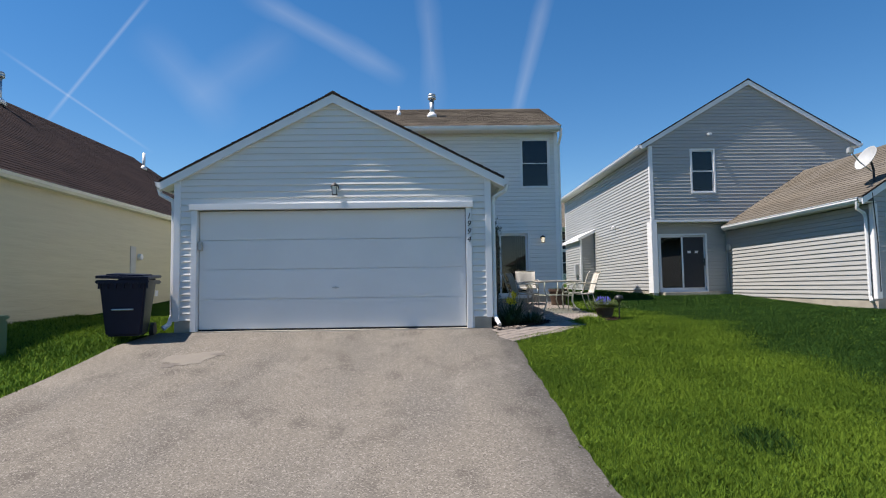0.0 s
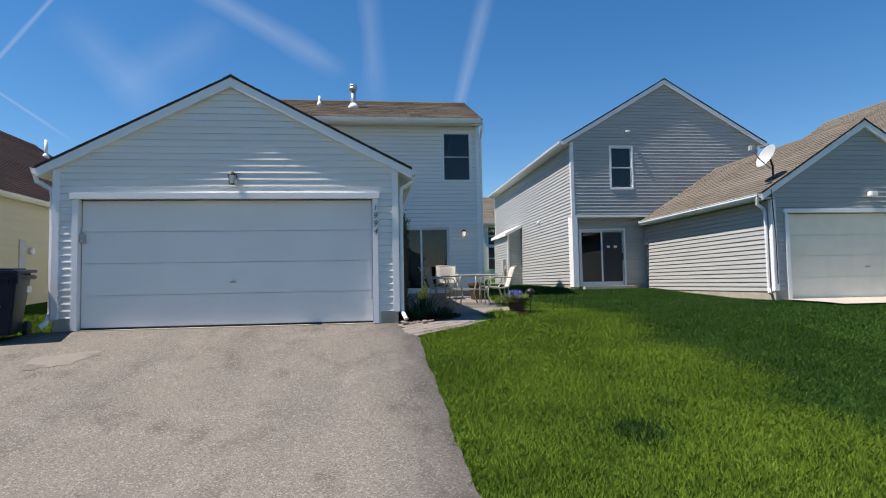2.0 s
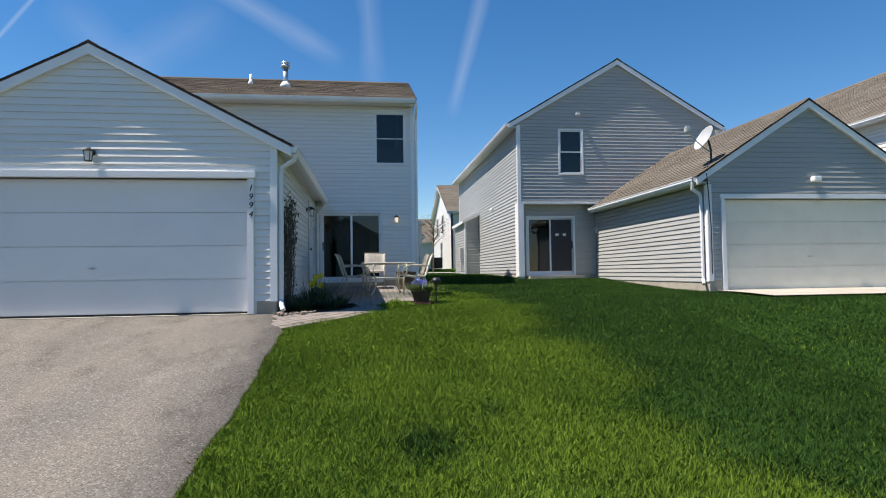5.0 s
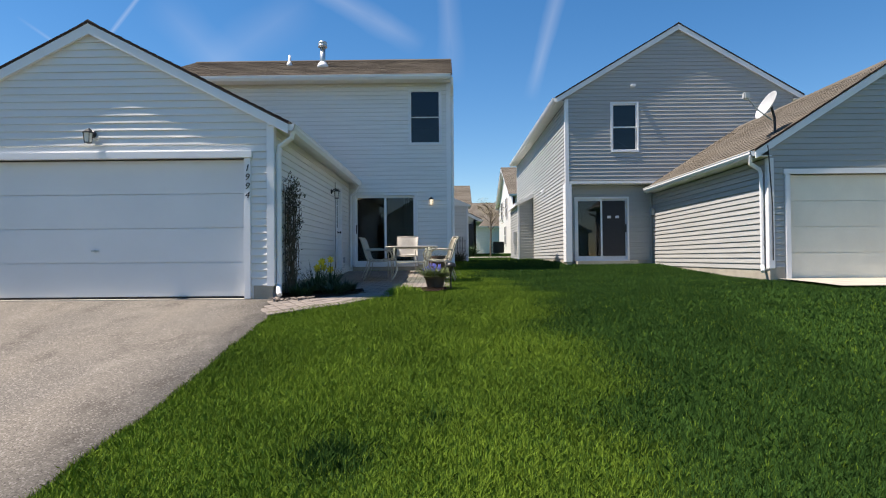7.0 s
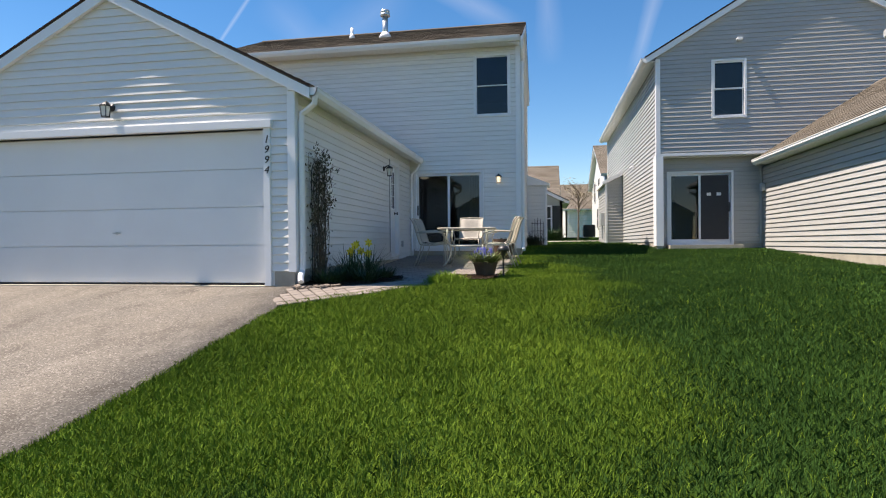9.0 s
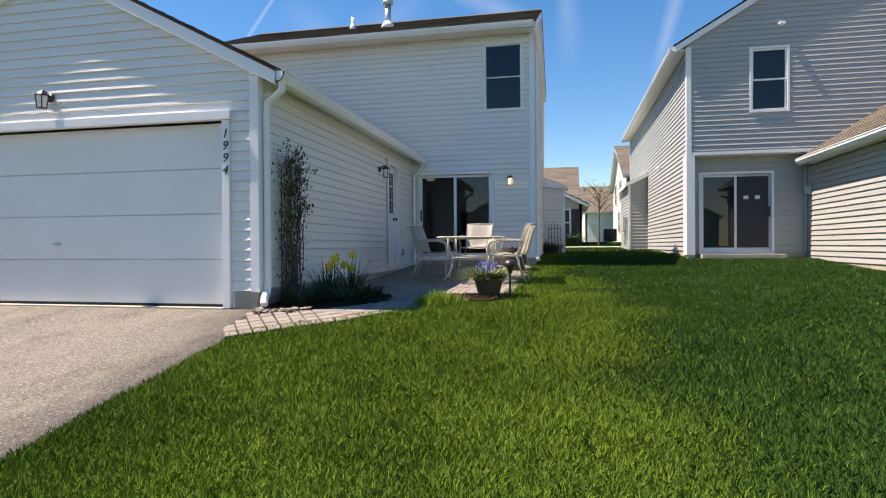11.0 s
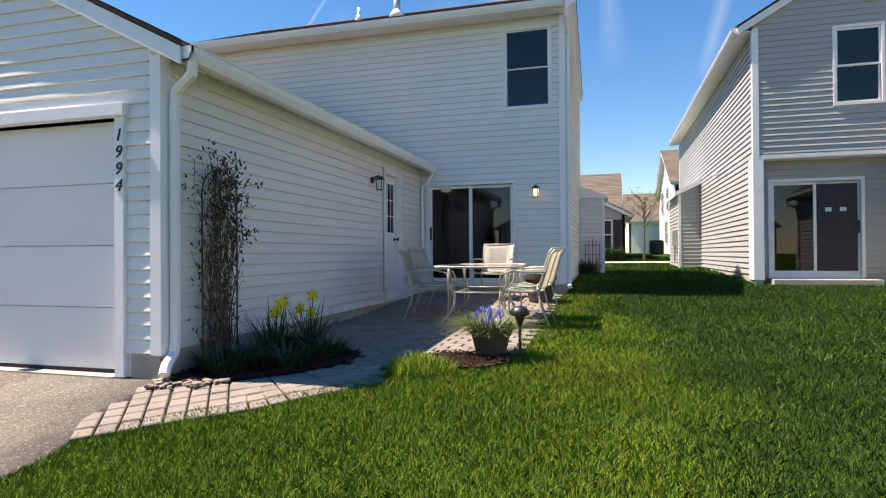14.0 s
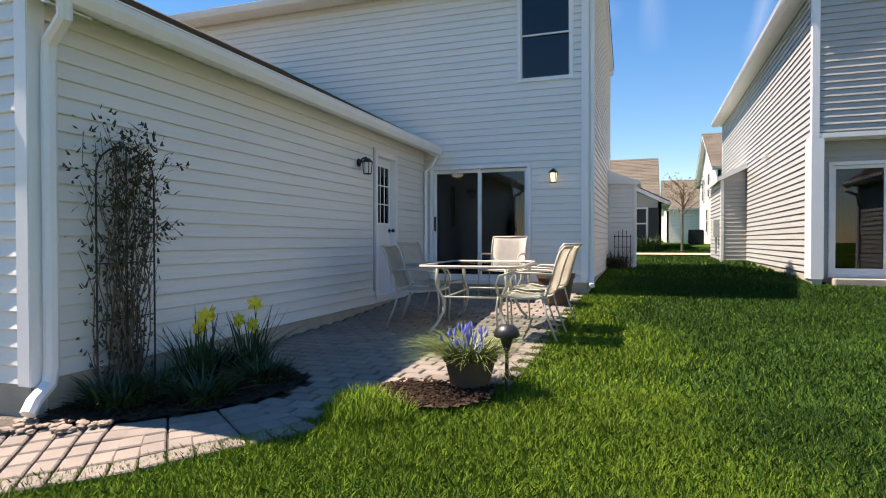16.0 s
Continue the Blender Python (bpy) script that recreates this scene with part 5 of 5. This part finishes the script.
sl_ = base("solar_light", 3.73, 11.95, gz_at(3.73, 11.95), "black solar path light on a stake at the lawn edge", "garden light")
lz = W[sl_].translation.z
part("stake", tube(bmesh.new(), [(3.73, 11.95, lz - 0.05), (3.73, 11.95, lz + 0.30)], 0.014, 8), M_BLACK, sl_)
part("lens", lathe(bmesh.new(), [(0.02, lz + 0.29), (0.045, lz + 0.37), (0.05, lz + 0.39)], 14, (3.73, 11.95, 0)), M_BLACK, sl_, "dark open lantern cage")
part("cap", lathe(bmesh.new(), [(0.085, lz + 0.385), (0.092, lz + 0.40), (0.085, lz + 0.43), (0.055, lz + 0.465), (0.0, lz + 0.475)], 16, (3.73, 11.95, 0)), M_BLACK, sl_, smooth=True)

# small trellis and shrub by the bump-out
st = base("small_trellis", 4.1, 22.3, 0.5, "low black wire trellis against the bump-out", "trellis")
for k in range(5):
    part("bar", tube(bmesh.new(), [(3.92 + 0.09 * k, 22.4, 0.45), (3.92 + 0.09 * k, 22.4, 1.25 + 0.12 * math.sin(math.pi * k / 4))], 0.008, 6), M_BLACK, st)
for z in (0.7, 0.95, 1.2):
    part("crossbar", tube(bmesh.new(), [(3.9, 22.4, z), (4.3, 22.4, z)], 0.008, 6), M_BLACK, st)
clump("shrub", 4.0, 22.0, 0.46, 260, 0.5, 0.02, 0.25, "dark low shrub beside the house wall", 60, M_VINE)
for i, (x, y, h, r) in enumerate(((4.6, 32.8, 0.8, 0.5), (9.6, 41.0, 0.9, 0.5), (3.6, 32.9, 0.6, 0.4))):
    clump("shrub", x, y, gz_at(x, y), 420, h, 0.045, r, "rounded green garden shrub", 70 + i)


# ---- tree by the footpath ----
def tree(x, y, z, h, label, seed, leaf=(0.26, 0.22, 0.11)):
    rng = random.Random(seed)
    t = base("tree", x, y, z, label, "tree")
    bm = bmesh.new()
    top = (x + 0.05, y, z + h * 0.85)
    tube(bm, [(x, y, z - 0.1), (x + 0.02, y, z + h * 0.4), top], 0.055, 8, 0.015)
    part("trunk", bm, M_BARK, t)
    vs, fs = [], []
    for k in range(16):
        a = k * 2.4
        z0 = z + h * rng.uniform(0.38, 0.8)
        ln = h * rng.uniform(0.18, 0.34)
        p, q = Vector((x + 0.02, y, z0)), Vector((x + math.cos(a) * ln, y + math.sin(a) * ln, z0 + ln * 0.75))
        bm = bmesh.new()
        tube(bm, arc(p, q, (0, 0, 0.08), 5), 0.02, 6, 0.004)
        for _ in range(3):
            s = p.lerp(q, rng.uniform(0.4, 0.9))
            tube(bm, [s, s + Vector((rng.uniform(-0.3, 0.3), rng.uniform(-0.3, 0.3), rng.uniform(0.1, 0.35)))], 0.008, 5, 0.003)
        part("limb", bm, M_BARK, t)
        for _ in range(26):
            c = p.lerp(q, rng.uniform(0.35, 1.1)) + Vector((rng.gauss(0, 0.14), rng.gauss(0, 0.14), rng.gauss(0.05, 0.14)))
            leaf_blade(vs, fs, c, rng.uniform(0, 6.28), 0.07, 0.04, 0.9, 0.2)
    put("crown", raw_mesh(vs, fs, material("bud_leaf", leaf, 0.7, 0.2, 6, 30, 0.0)), t, I4, "sparse spring buds")


tree(5.95, 33.0, 0.66, 3.1, "slim young tree in sparse spring bud by the footpath", 9)
tree(9.6, 39.0, 0.9, 5.2, "young tree in yellow-green spring bud", 10, (0.30, 0.30, 0.10))

# ---- wheeled bin and utility box ----
bz = ground_z(-5.2, 10.1)
binn = base("wheelie_bin", -5.2, 10.1, bz, "navy blue wheeled rubbish bin with its lid ajar", "rubbish bin", turn=12)
bm_ = W[binn]
bm = bmesh.new()
lo = [(-0.27, -0.30, 0.06), (0.27, -0.30, 0.06), (0.24, 0.26, 0.06), (-0.24, 0.26, 0.06)]
hi = [(-0.36, -0.40, 0.98), (0.36, -0.40, 0.98), (0.33, 0.40, 0.98), (-0.33, 0.40, 0.98)]
a, b = [bm.verts.new(p) for p in lo], [bm.verts.new(p) for p in hi]
bm.faces.new(a[::-1])
bm.faces.new(b)
for k in range(4):
    bm.faces.new((a[k], a[(k + 1) % 4], b[(k + 1) % 4], b[k]))
bmesh.ops.bevel(bm, geom=bm.edges[:], offset=0.035, segments=3, affect="EDGES")
part("body", bm, M_NAVY, binn, "", bm_)
part("rim", boxes((-0.40, -0.44, 0.92, 0.40, 0.43, 0.985), bevel=0.018), M_NAVY, binn, "", bm_)
part("rib", boxes(*[(-0.36 + 0.12 * k, -0.425, 0.84, -0.33 + 0.12 * k, -0.36, 0.93) for k in range(7)], bevel=0.006), M_NAVY, binn, "", bm_)
part("lid", boxes((-0.41, -0.46, 0.0, 0.41, 0.46, 0.045), (-0.3, -0.3, 0.03, 0.3, 0.3, 0.07), bevel=0.02), M_NAVY, binn, "lid resting ajar", bm_ @ pose(0.0, 0.0, 1.02, 3, 2, 0))
part("hinge_bar", tube(bmesh.new(), [(-0.3, 0.44, 1.0), (0.3, 0.44, 1.0)], 0.02), M_NAVY, binn, "", bm_)
for s in (-1, 1):
    part("wheel", tube(bmesh.new(), [(s * 0.27, 0.30, 0.125), (s * 0.34, 0.30, 0.125)], 0.125, 20), M_RUBBER, binn, "black wheel", bm_)
part("front_bar", tube(bmesh.new(), [(-0.16, -0.375, 0.5), (0.16, -0.375, 0.5)], 0.014), M_METAL, binn, "metal lift bar", bm_)
part("emblem", boxes((0.348, -0.14, 0.74, 0.352, 0.06, 0.84)), M_PAPER, binn, "pale printed emblem", bm_ @ pose(0.012, 0, 0, 0, 5, 0))
ub = base("utility_box", -6.75, 8.9, ground_z(-6.75, 8.9), "green metal utility pedestal on the grass", "utility box")
um = W[ub]
part("case", boxes((-0.25, -0.2, -0.05, 0.25, 0.2, 0.52), bevel=0.02), M_GREEN, ub, "", um)
part("lid", boxes((-0.27, -0.22, 0.52, 0.27, 0.22, 0.58), bevel=0.018), M_GREEN, ub, "", um)


# ---- damp stains and cracks on the drive ----
M_DAMP = material("damp_asphalt", (0.10, 0.085, 0.07), 0.6, 0.3, 4, 75, 0.5, second=(0.15, 0.13, 0.11))
M_SILT = material("dried_silt", (0.19, 0.17, 0.14), 0.95, 0.2, 4, 75, 0.5, second=(0.17, 0.15, 0.13))


def blot(x, y, w, h, mat, seed, name, label):
    rng = random.Random(seed)
    n = 28
    ph = [rng.uniform(0, 6.28) for _ in range(4)]
    bm = bmesh.new()
    ring = []
    for k in range(n):
        a = 2 * math.pi * k / n
        r = 1 + 0.22 * math.sin(2 * a + ph[0]) + 0.16 * math.sin(3 * a + ph[1]) + 0.1 * math.sin(5 * a + ph[2]) + 0.07 * math.sin(9 * a + ph[3])
        px, py = x + w * r * math.cos(a), y + h * r * math.sin(a)
        ring.append(bm.verts.new((px, py, ground_z(0, py) + 0.005)))
    c = bm.verts.new((x, y, ground_z(0, y) + 0.006))
    for k in range(n):
        bm.faces.new((c, ring[k], ring[(k + 1) % n]))
    lone(name, bm, mat, label, "stain", group="stains on the drive")


blot(-3.6, 8.75, 0.30, 0.42, M_SILT, 1, "stain", "pale dried silt patch on the driveway")
blot(-3.75, 8.4, 0.13, 0.12, M_DAMP, 2, "stain", "dark damp patch on the driveway")
blot(-3.3, 8.95, 0.10, 0.09, M_DAMP, 3, "stain", "dark damp patch on the driveway")


# ---- mulch, stones, paving ----
def inside(x, y, ring):
    ok = False
    for (xa, ya), (xb, yb) in zip(ring, ring[1:] + ring[:1]):
        if (ya > y) != (yb > y) and x < (xb - xa) * (y - ya) / (yb - ya) + xa:
            ok = not ok
    return ok


BED = [(1.0, 10.66), (1.3, 10.56), (1.6, 10.68), (1.89, 10.89), (2.14, 11.23), (2.25, 11.6), (2.14, 11.95), (1.75, 12.15), (1.39, 12.3), (1.0, 12.4)]
PATIO = [(0.98, 10.6), (1.03, 10.28), (1.04, 9.78), (1.24, 9.6), (1.68, 9.92), (2.15, 10.25), (2.46, 10.55), (2.76, 10.96), (2.72, 11.3), (2.62, 11.6), (2.85, 11.9), (3.68, 11.95), (3.68, 17.44), (1.0, 17.44)]


def flat_patch(ring, lift, step=0.12):
    bm = bmesh.new()
    xs, ys2 = [p[0] for p in ring], [p[1] for p in ring]
    x0, y0, d = min(xs), min(ys2), 0.05
    made = {}

    def corner(i, j):
        if (i, j) not in made:
            x, y = x0 + i * d, y0 + j * d
            made[i, j] = bm.verts.new((x, y, ground_z(x, y) + lift + 0.006 * noise.noise((x * 9, y * 9, 0))))
        return made[i, j]

    for i in range(int((max(xs) - x0) / d) + 1):
        for j in range(int((max(ys2) - y0) / d) + 1):
            if inside(x0 + (i + 0.5) * d, y0 + (j + 0.5) * d, ring):
                bm.faces.new((corner(i, j), corner(i + 1, j), corner(i + 1, j + 1), corner(i, j + 1)))
    return bm


patio = lone("patio", flat_patch(PATIO, -0.018), M_SAND, "paved patio and curving path of tan concrete pavers", "patio", kind="structure")
W[patio] = I4
lone("mulch_bed", flat_patch(BED, 0.014), M_MULCH, "dark mulch bed beside the garage wall", "flower bed", kind="structure")
MULCHED = [(2.86, 11.66), (3.1, 11.46), (3.45, 11.45), (3.66, 11.66), (3.64, 11.98), (3.0, 12.02), (2.82, 11.86)]
lone("mulch_patch", flat_patch(MULCHED, 0.02), material("brown_mulch", (0.075, 0.045, 0.03), 1.0, 0.4, 14, 70, 0.9, depth=0.03), "brown mulch patch at the patio corner", "mulch", kind="structure")
# shreds of bark over the mulch
M_CHIP = material("bark_chip", (0.05, 0.032, 0.022), 1.0, 0.4, 30, 120, 0.0, second=(0.018, 0.012, 0.009), spec=0.05)
for ring, n, lift, near in ((BED, 1500, 0.018, "dark bark chips scattered over the bed"), (MULCHED, 700, 0.024, "brown bark chips scattered at the patio corner")):
    rng = random.Random(n)
    vs, fs = [], []
    xs_, ys_ = [p[0] for p in ring], [p[1] for p in ring]
    for k in range(n):
        x, y = rng.uniform(min(xs_), max(xs_)), rng.uniform(min(ys_), max(ys_))
        if inside(x, y, ring):
            c, a = Vector((x, y, ground_z(x, y) + lift + rng.uniform(0, 0.012))), rng.uniform(0, 6.28)
            u = Vector((math.cos(a), math.sin(a), rng.uniform(-0.4, 0.4))) * rng.uniform(0.012, 0.035)
            v = Vector((-math.sin(a), math.cos(a), rng.uniform(-0.4, 0.4))) * rng.uniform(0.004, 0.010)
            w = Vector((0, 0, 0.006))
            b = len(vs)
            vs += [c - u - v, c + u - v, c + u * 0.8 + v, c - u + v, c - u * 0.7 + w, c + u * 0.7 + w]
            fs += [(b, b + 1, b + 5, b + 4), (b + 2, b + 3, b + 4, b + 5), (b + 1, b + 2, b + 5), (b + 3, b, b + 4)]
    tagged(new("bark_chips", raw_mesh(vs, fs, M_CHIP)), near, "mulch", kind="stuff")
rng = random.Random(21)
for k in range(44):
    t = rng.random()
    x, y = 1.06 + 0.5 * t + rng.uniform(-0.05, 0.05), 10.44 + 0.12 * t + rng.uniform(-0.09, 0.09)
    r = rng.uniform(0.012, 0.042) * (0.7 if k % 3 else 1.0)
    bm = bmesh.new()
    bmesh.ops.create_icosphere(bm, subdivisions=2, radius=r)
    for v in bm.verts:
        v.co *= 1 + 0.7 * noise.noise(v.co * (0.9 / r) + Vector((k * 3.1, 0, 0)))
        v.co.z = max(-0.3 * r, min(0.38 * r, v.co.z * 0.6))
    lone("stone", bm, M_STONE, "small tan edging stone beside the mulch bed", "stone", at(x, y, ground_z(x, y) + 0.012 + r * 0.3, pose(0, 0, 0, rng.uniform(-8, 8), 0, rng.uniform(0, 360))), "edging stones")

def paver_mesh(l, w):
    bm = bmesh.new()
    b = 0.008
    lo = [bm.verts.new((x, y, 0)) for x, y in ((-l, -w), (l, -w), (l, w), (-l, w))]
    mi = [bm.verts.new((x, y, 0.034)) for x, y in ((-l, -w), (l, -w), (l, w), (-l, w))]
    hi = [bm.verts.new((x, y, 0.042)) for x, y in ((b - l, b - w), (l - b, b - w), (l - b, w - b), (b - l, w - b))]
    bm.faces.new(hi)
    for p, q in ((lo, mi), (mi, hi)):
        for k in range(4):
            bm.faces.new((p[k], p[(k + 1) % 4], q[(k + 1) % 4], q[k]))
    return finish(bm, M_PAVER)


rng = random.Random(8)
PAV, SQUARE = paver_mesh(0.102, 0.0645), paver_mesh(0.0615, 0.0655)
far_bm = bmesh.new()
count = 0


def lay(x, y, ang, near, kind_=PAV):
    """One paver on the lie of the ground: singly where the walk comes close, else into the joined rest."""
    global count
    z = ground_z(x, y) - 0.041 + rng.uniform(-0.0025, 0.0025)
    slope = math.degrees(math.atan2(ground_z(x, y + 0.1) - ground_z(x, y - 0.1), 0.2))
    m = Matrix.Translation((x, y, z)) @ pose(0, 0, 0, slope, 0, 0) @ pose(0, 0, 0, 0, 0, ang + rng.uniform(-1.2, 1.2))
    if near and count < 300:
        put("paver", kind_, patio, m)
        count += 1
        return
    vv = [far_bm.verts.new(m @ v.co) for v in kind_.vertices]
    for f in kind_.polygons:
        far_bm.faces.new([vv[i] for i in f.vertices])


# the path: courses that follow its curved outer edge
EDGE = [Vector(p) for p in ((0.86, 9.35), (1.24, 9.6), (1.68, 9.92), (2.15, 10.25), (2.46, 10.55), (2.70, 10.88), (2.86, 11.2))]
run_ = [0.0]
for a, b in zip(EDGE, EDGE[1:]):
    run_.append(run_[-1] + (b - a).length)


def along(d):
    for k in range(len(EDGE) - 1):
        if d <= run_[k + 1]:
            break
    return EDGE[k].lerp(EDGE[k + 1], (d - run_[k]) / (run_[k + 1] - run_[k])), (EDGE[k + 1] - EDGE[k]).normalized()


for course in range(6):
    off = 0.03 + 0.143 * course
    d = 0.06
    while d < run_[-1]:
        (p, u), (_, u2) = along(d), along(min(run_[-1], d + 0.12))
        u = (u + u2).normalized()
        q = p + Vector((-u.y, u.x)) * off
        if inside(q.x, q.y, PATIO) and not inside(q.x, q.y, BED) and q.y < 11.12:
            lay(q.x, q.y, math.degrees(math.atan2(u.y, u.x)), True, SQUARE)
        d += 0.136
# the patio: straight courses
y, row = 11.19, 0
while y < 17.4:
    x = 1.06 + (0.111 if row % 2 else 0.0)
    while x < 3.66:
        if inside(x, y, PATIO) and not inside(x, y, BED):
            lay(x, y, 0.0, y < 14.6)
        x += 0.222
    y += 0.145
    row += 1
tagged(part("paving", far_bm, M_PAVER, patio), kind="stuff")


# ---- grass ----
def on_lawn(x, y):
    if y < 10.6 and DRIVE_L + 0.02 < x < drive_edge(y) - 0.03:
        return False
    if all(inside(x + a, y + b, PATIO) for a in (-0.07, 0.07) for b in (-0.07, 0.07)) or (GX0 - 0.05 < x < GX1 + 0.1 and y > GY - 0.05):
        return False
    if GX1 < x < HX1 + 0.06 and y > FY - 0.05:
        return False
    if NX0 - 0.03 < x and y > NR - 0.6 or (x > QX0 - 0.02 and y > QY - 0.05) or (10.0 < x < 15.3 and 11.2 < y < 13.2):
        return False
    if x < CX + 0.03 or 29.7 < y < 31.4:
        return False
    return True


TUFTS = ((2.92, 5.45, 0.24), (3.6, 6.1, 0.06))


def blades(x0, x1, y0, y1, density, height, width, seed, name):
    rs = np.random.RandomState(seed)
    n = int((x1 - x0) * (y1 - y0) * density)
    xs, ys_ = rs.uniform(x0, x1, n), rs.uniform(y0, y1, n)
    keep = [i for i in range(n) if on_lawn(xs[i], ys_[i])]
    xs, ys_ = xs[keep], ys_[keep]
    n = len(xs)
    zs = np.array([ground_z(a, b) for a, b in zip(xs, ys_)]) - 0.035
    patch = 0.75 + 0.35 * np.sin(xs * 1.7 + np.sin(ys_ * 1.3) * 2) * np.sin(ys_ * 1.1 + xs * 0.6) + 0.25 * np.sin(xs * 5.1 + ys_ * 3.7)
    h = height * rs.uniform(0.5, 1.15, n) * (0.85 + 0.3 * patch)
    a, lean = rs.uniform(0, 2 * np.pi, n), rs.uniform(0.1, 0.9, n)
    for tx, ty, tr in TUFTS:
        h = h * (1 + 0.6 * (np.hypot(xs - tx, ys_ - ty) < tr))
    w = width * rs.uniform(0.6, 1.2, n)
    f = rs.uniform(0, 2 * np.pi, n)
    co = np.empty((n, 5, 3), np.float32)
    dx, dy = np.cos(a) * lean * h, np.sin(a) * lean * h
    wx, wy = np.cos(f) * w / 2, np.sin(f) * w / 2
    for k, (t, s, side) in enumerate(((0, 1, -1), (0, 1, 1), (0.55, 0.8, 1), (1, 0, 0), (0.55, 0.8, -1))):
        co[:, k, 0] = xs + dx * t * t + wx * s * side
        co[:, k, 1] = ys_ + dy * t * t + wy * s * side
        co[:, k, 2] = zs + h * t * (1 - 0.25 * lean * t) + 0.0
    me = bpy.data.meshes.new("mesh")
    me.vertices.add(n * 5)
    me.vertices.foreach_set("co", co.ravel())
    me.loops.add(n * 5)
    me.loops.foreach_set("vertex_index", np.arange(n * 5, dtype=np.int32))
    me.polygons.add(n)
    me.polygons.foreach_set("loop_start", np.arange(n, dtype=np.int32) * 5)
    me.update()
    me.validate()
    me.materials.append(M_BLADE)
    me.materials.append(M_BLADE_DEEP)
    # the neighbour's lawn is a deeper green, and a few coarse tufts grow in this one
    edge = 5.1 - 0.2 * np.clip(ys_ - 12.5, 0, 4) + 0.22 * np.sin(ys_ * 1.9) + 0.12 * np.sin(ys_ * 4.7 + 1)
    deep = xs + rs.normal(0, 0.22, n) > edge
    for tx, ty, tr in TUFTS:
        deep |= np.hypot(xs - tx, (ys_ - ty) * 0.8) + rs.normal(0, 0.11, n) < tr
    deep ^= rs.uniform(0, 1, n) < 0.06
    me.polygons.foreach_set("material_index", deep.astype(np.int32))
    ob = new(name, me)
    return tagged(ob, "dense fresh green lawn grass, uneven and unmown", "grass", kind="stuff")


blades(1.2, 7.6, 3.4, 12.2, 8000, 0.056, 0.0056, 1, "grass")
blades(7.6, 14.0, 5.0, 13.2, 2600, 0.058, 0.0088, 2, "grass")
blades(1.0, 10.0, 12.2, 19.8, 2600, 0.058, 0.0088, 3, "grass")
blades(-8.6, -4.6, 6.0, 14.0, 1100, 0.08, 0.011, 4, "grass")
blades(2.5, 9.0, 19.8, 36.0, 330, 0.085, 0.022, 5, "grass")
blades(1.1, 4.0, 1.2, 3.4, 2500, 0.062, 0.006, 6, "grass")
blades(4.0, 7.6, 1.2, 3.4, 2500, 0.058, 0.0075, 7, "grass")
blades(7.6, 14.0, 2.0, 5.0, 1800, 0.058, 0.0085, 8, "grass")
# rank seeding grass left unmown at the edge of the paving
vs, fs = [], []
rng = random.Random(77)
for k in range(1500):
    a, r = rng.uniform(0, 6.28), rng.random() ** 0.6
    x, y = 2.95 + 0.3 * r * math.cos(a), 11.32 + 0.26 * r * math.sin(a)
    if not inside(x, y, PATIO) and not inside(x, y, MULCHED):
        leaf_blade(vs, fs, (x, y, ground_z(x, y) - 0.03), rng.uniform(0, 6.28), rng.uniform(0.09, 0.22) * (1.2 - 0.5 * r), 0.0055, rng.uniform(0.05, 0.6), rng.uniform(0, 0.3))
tagged(new("tall_grass", raw_mesh(vs, fs, M_BLADE)), "tall unmown grass tuft at the patio corner", "grass", kind="stuff")
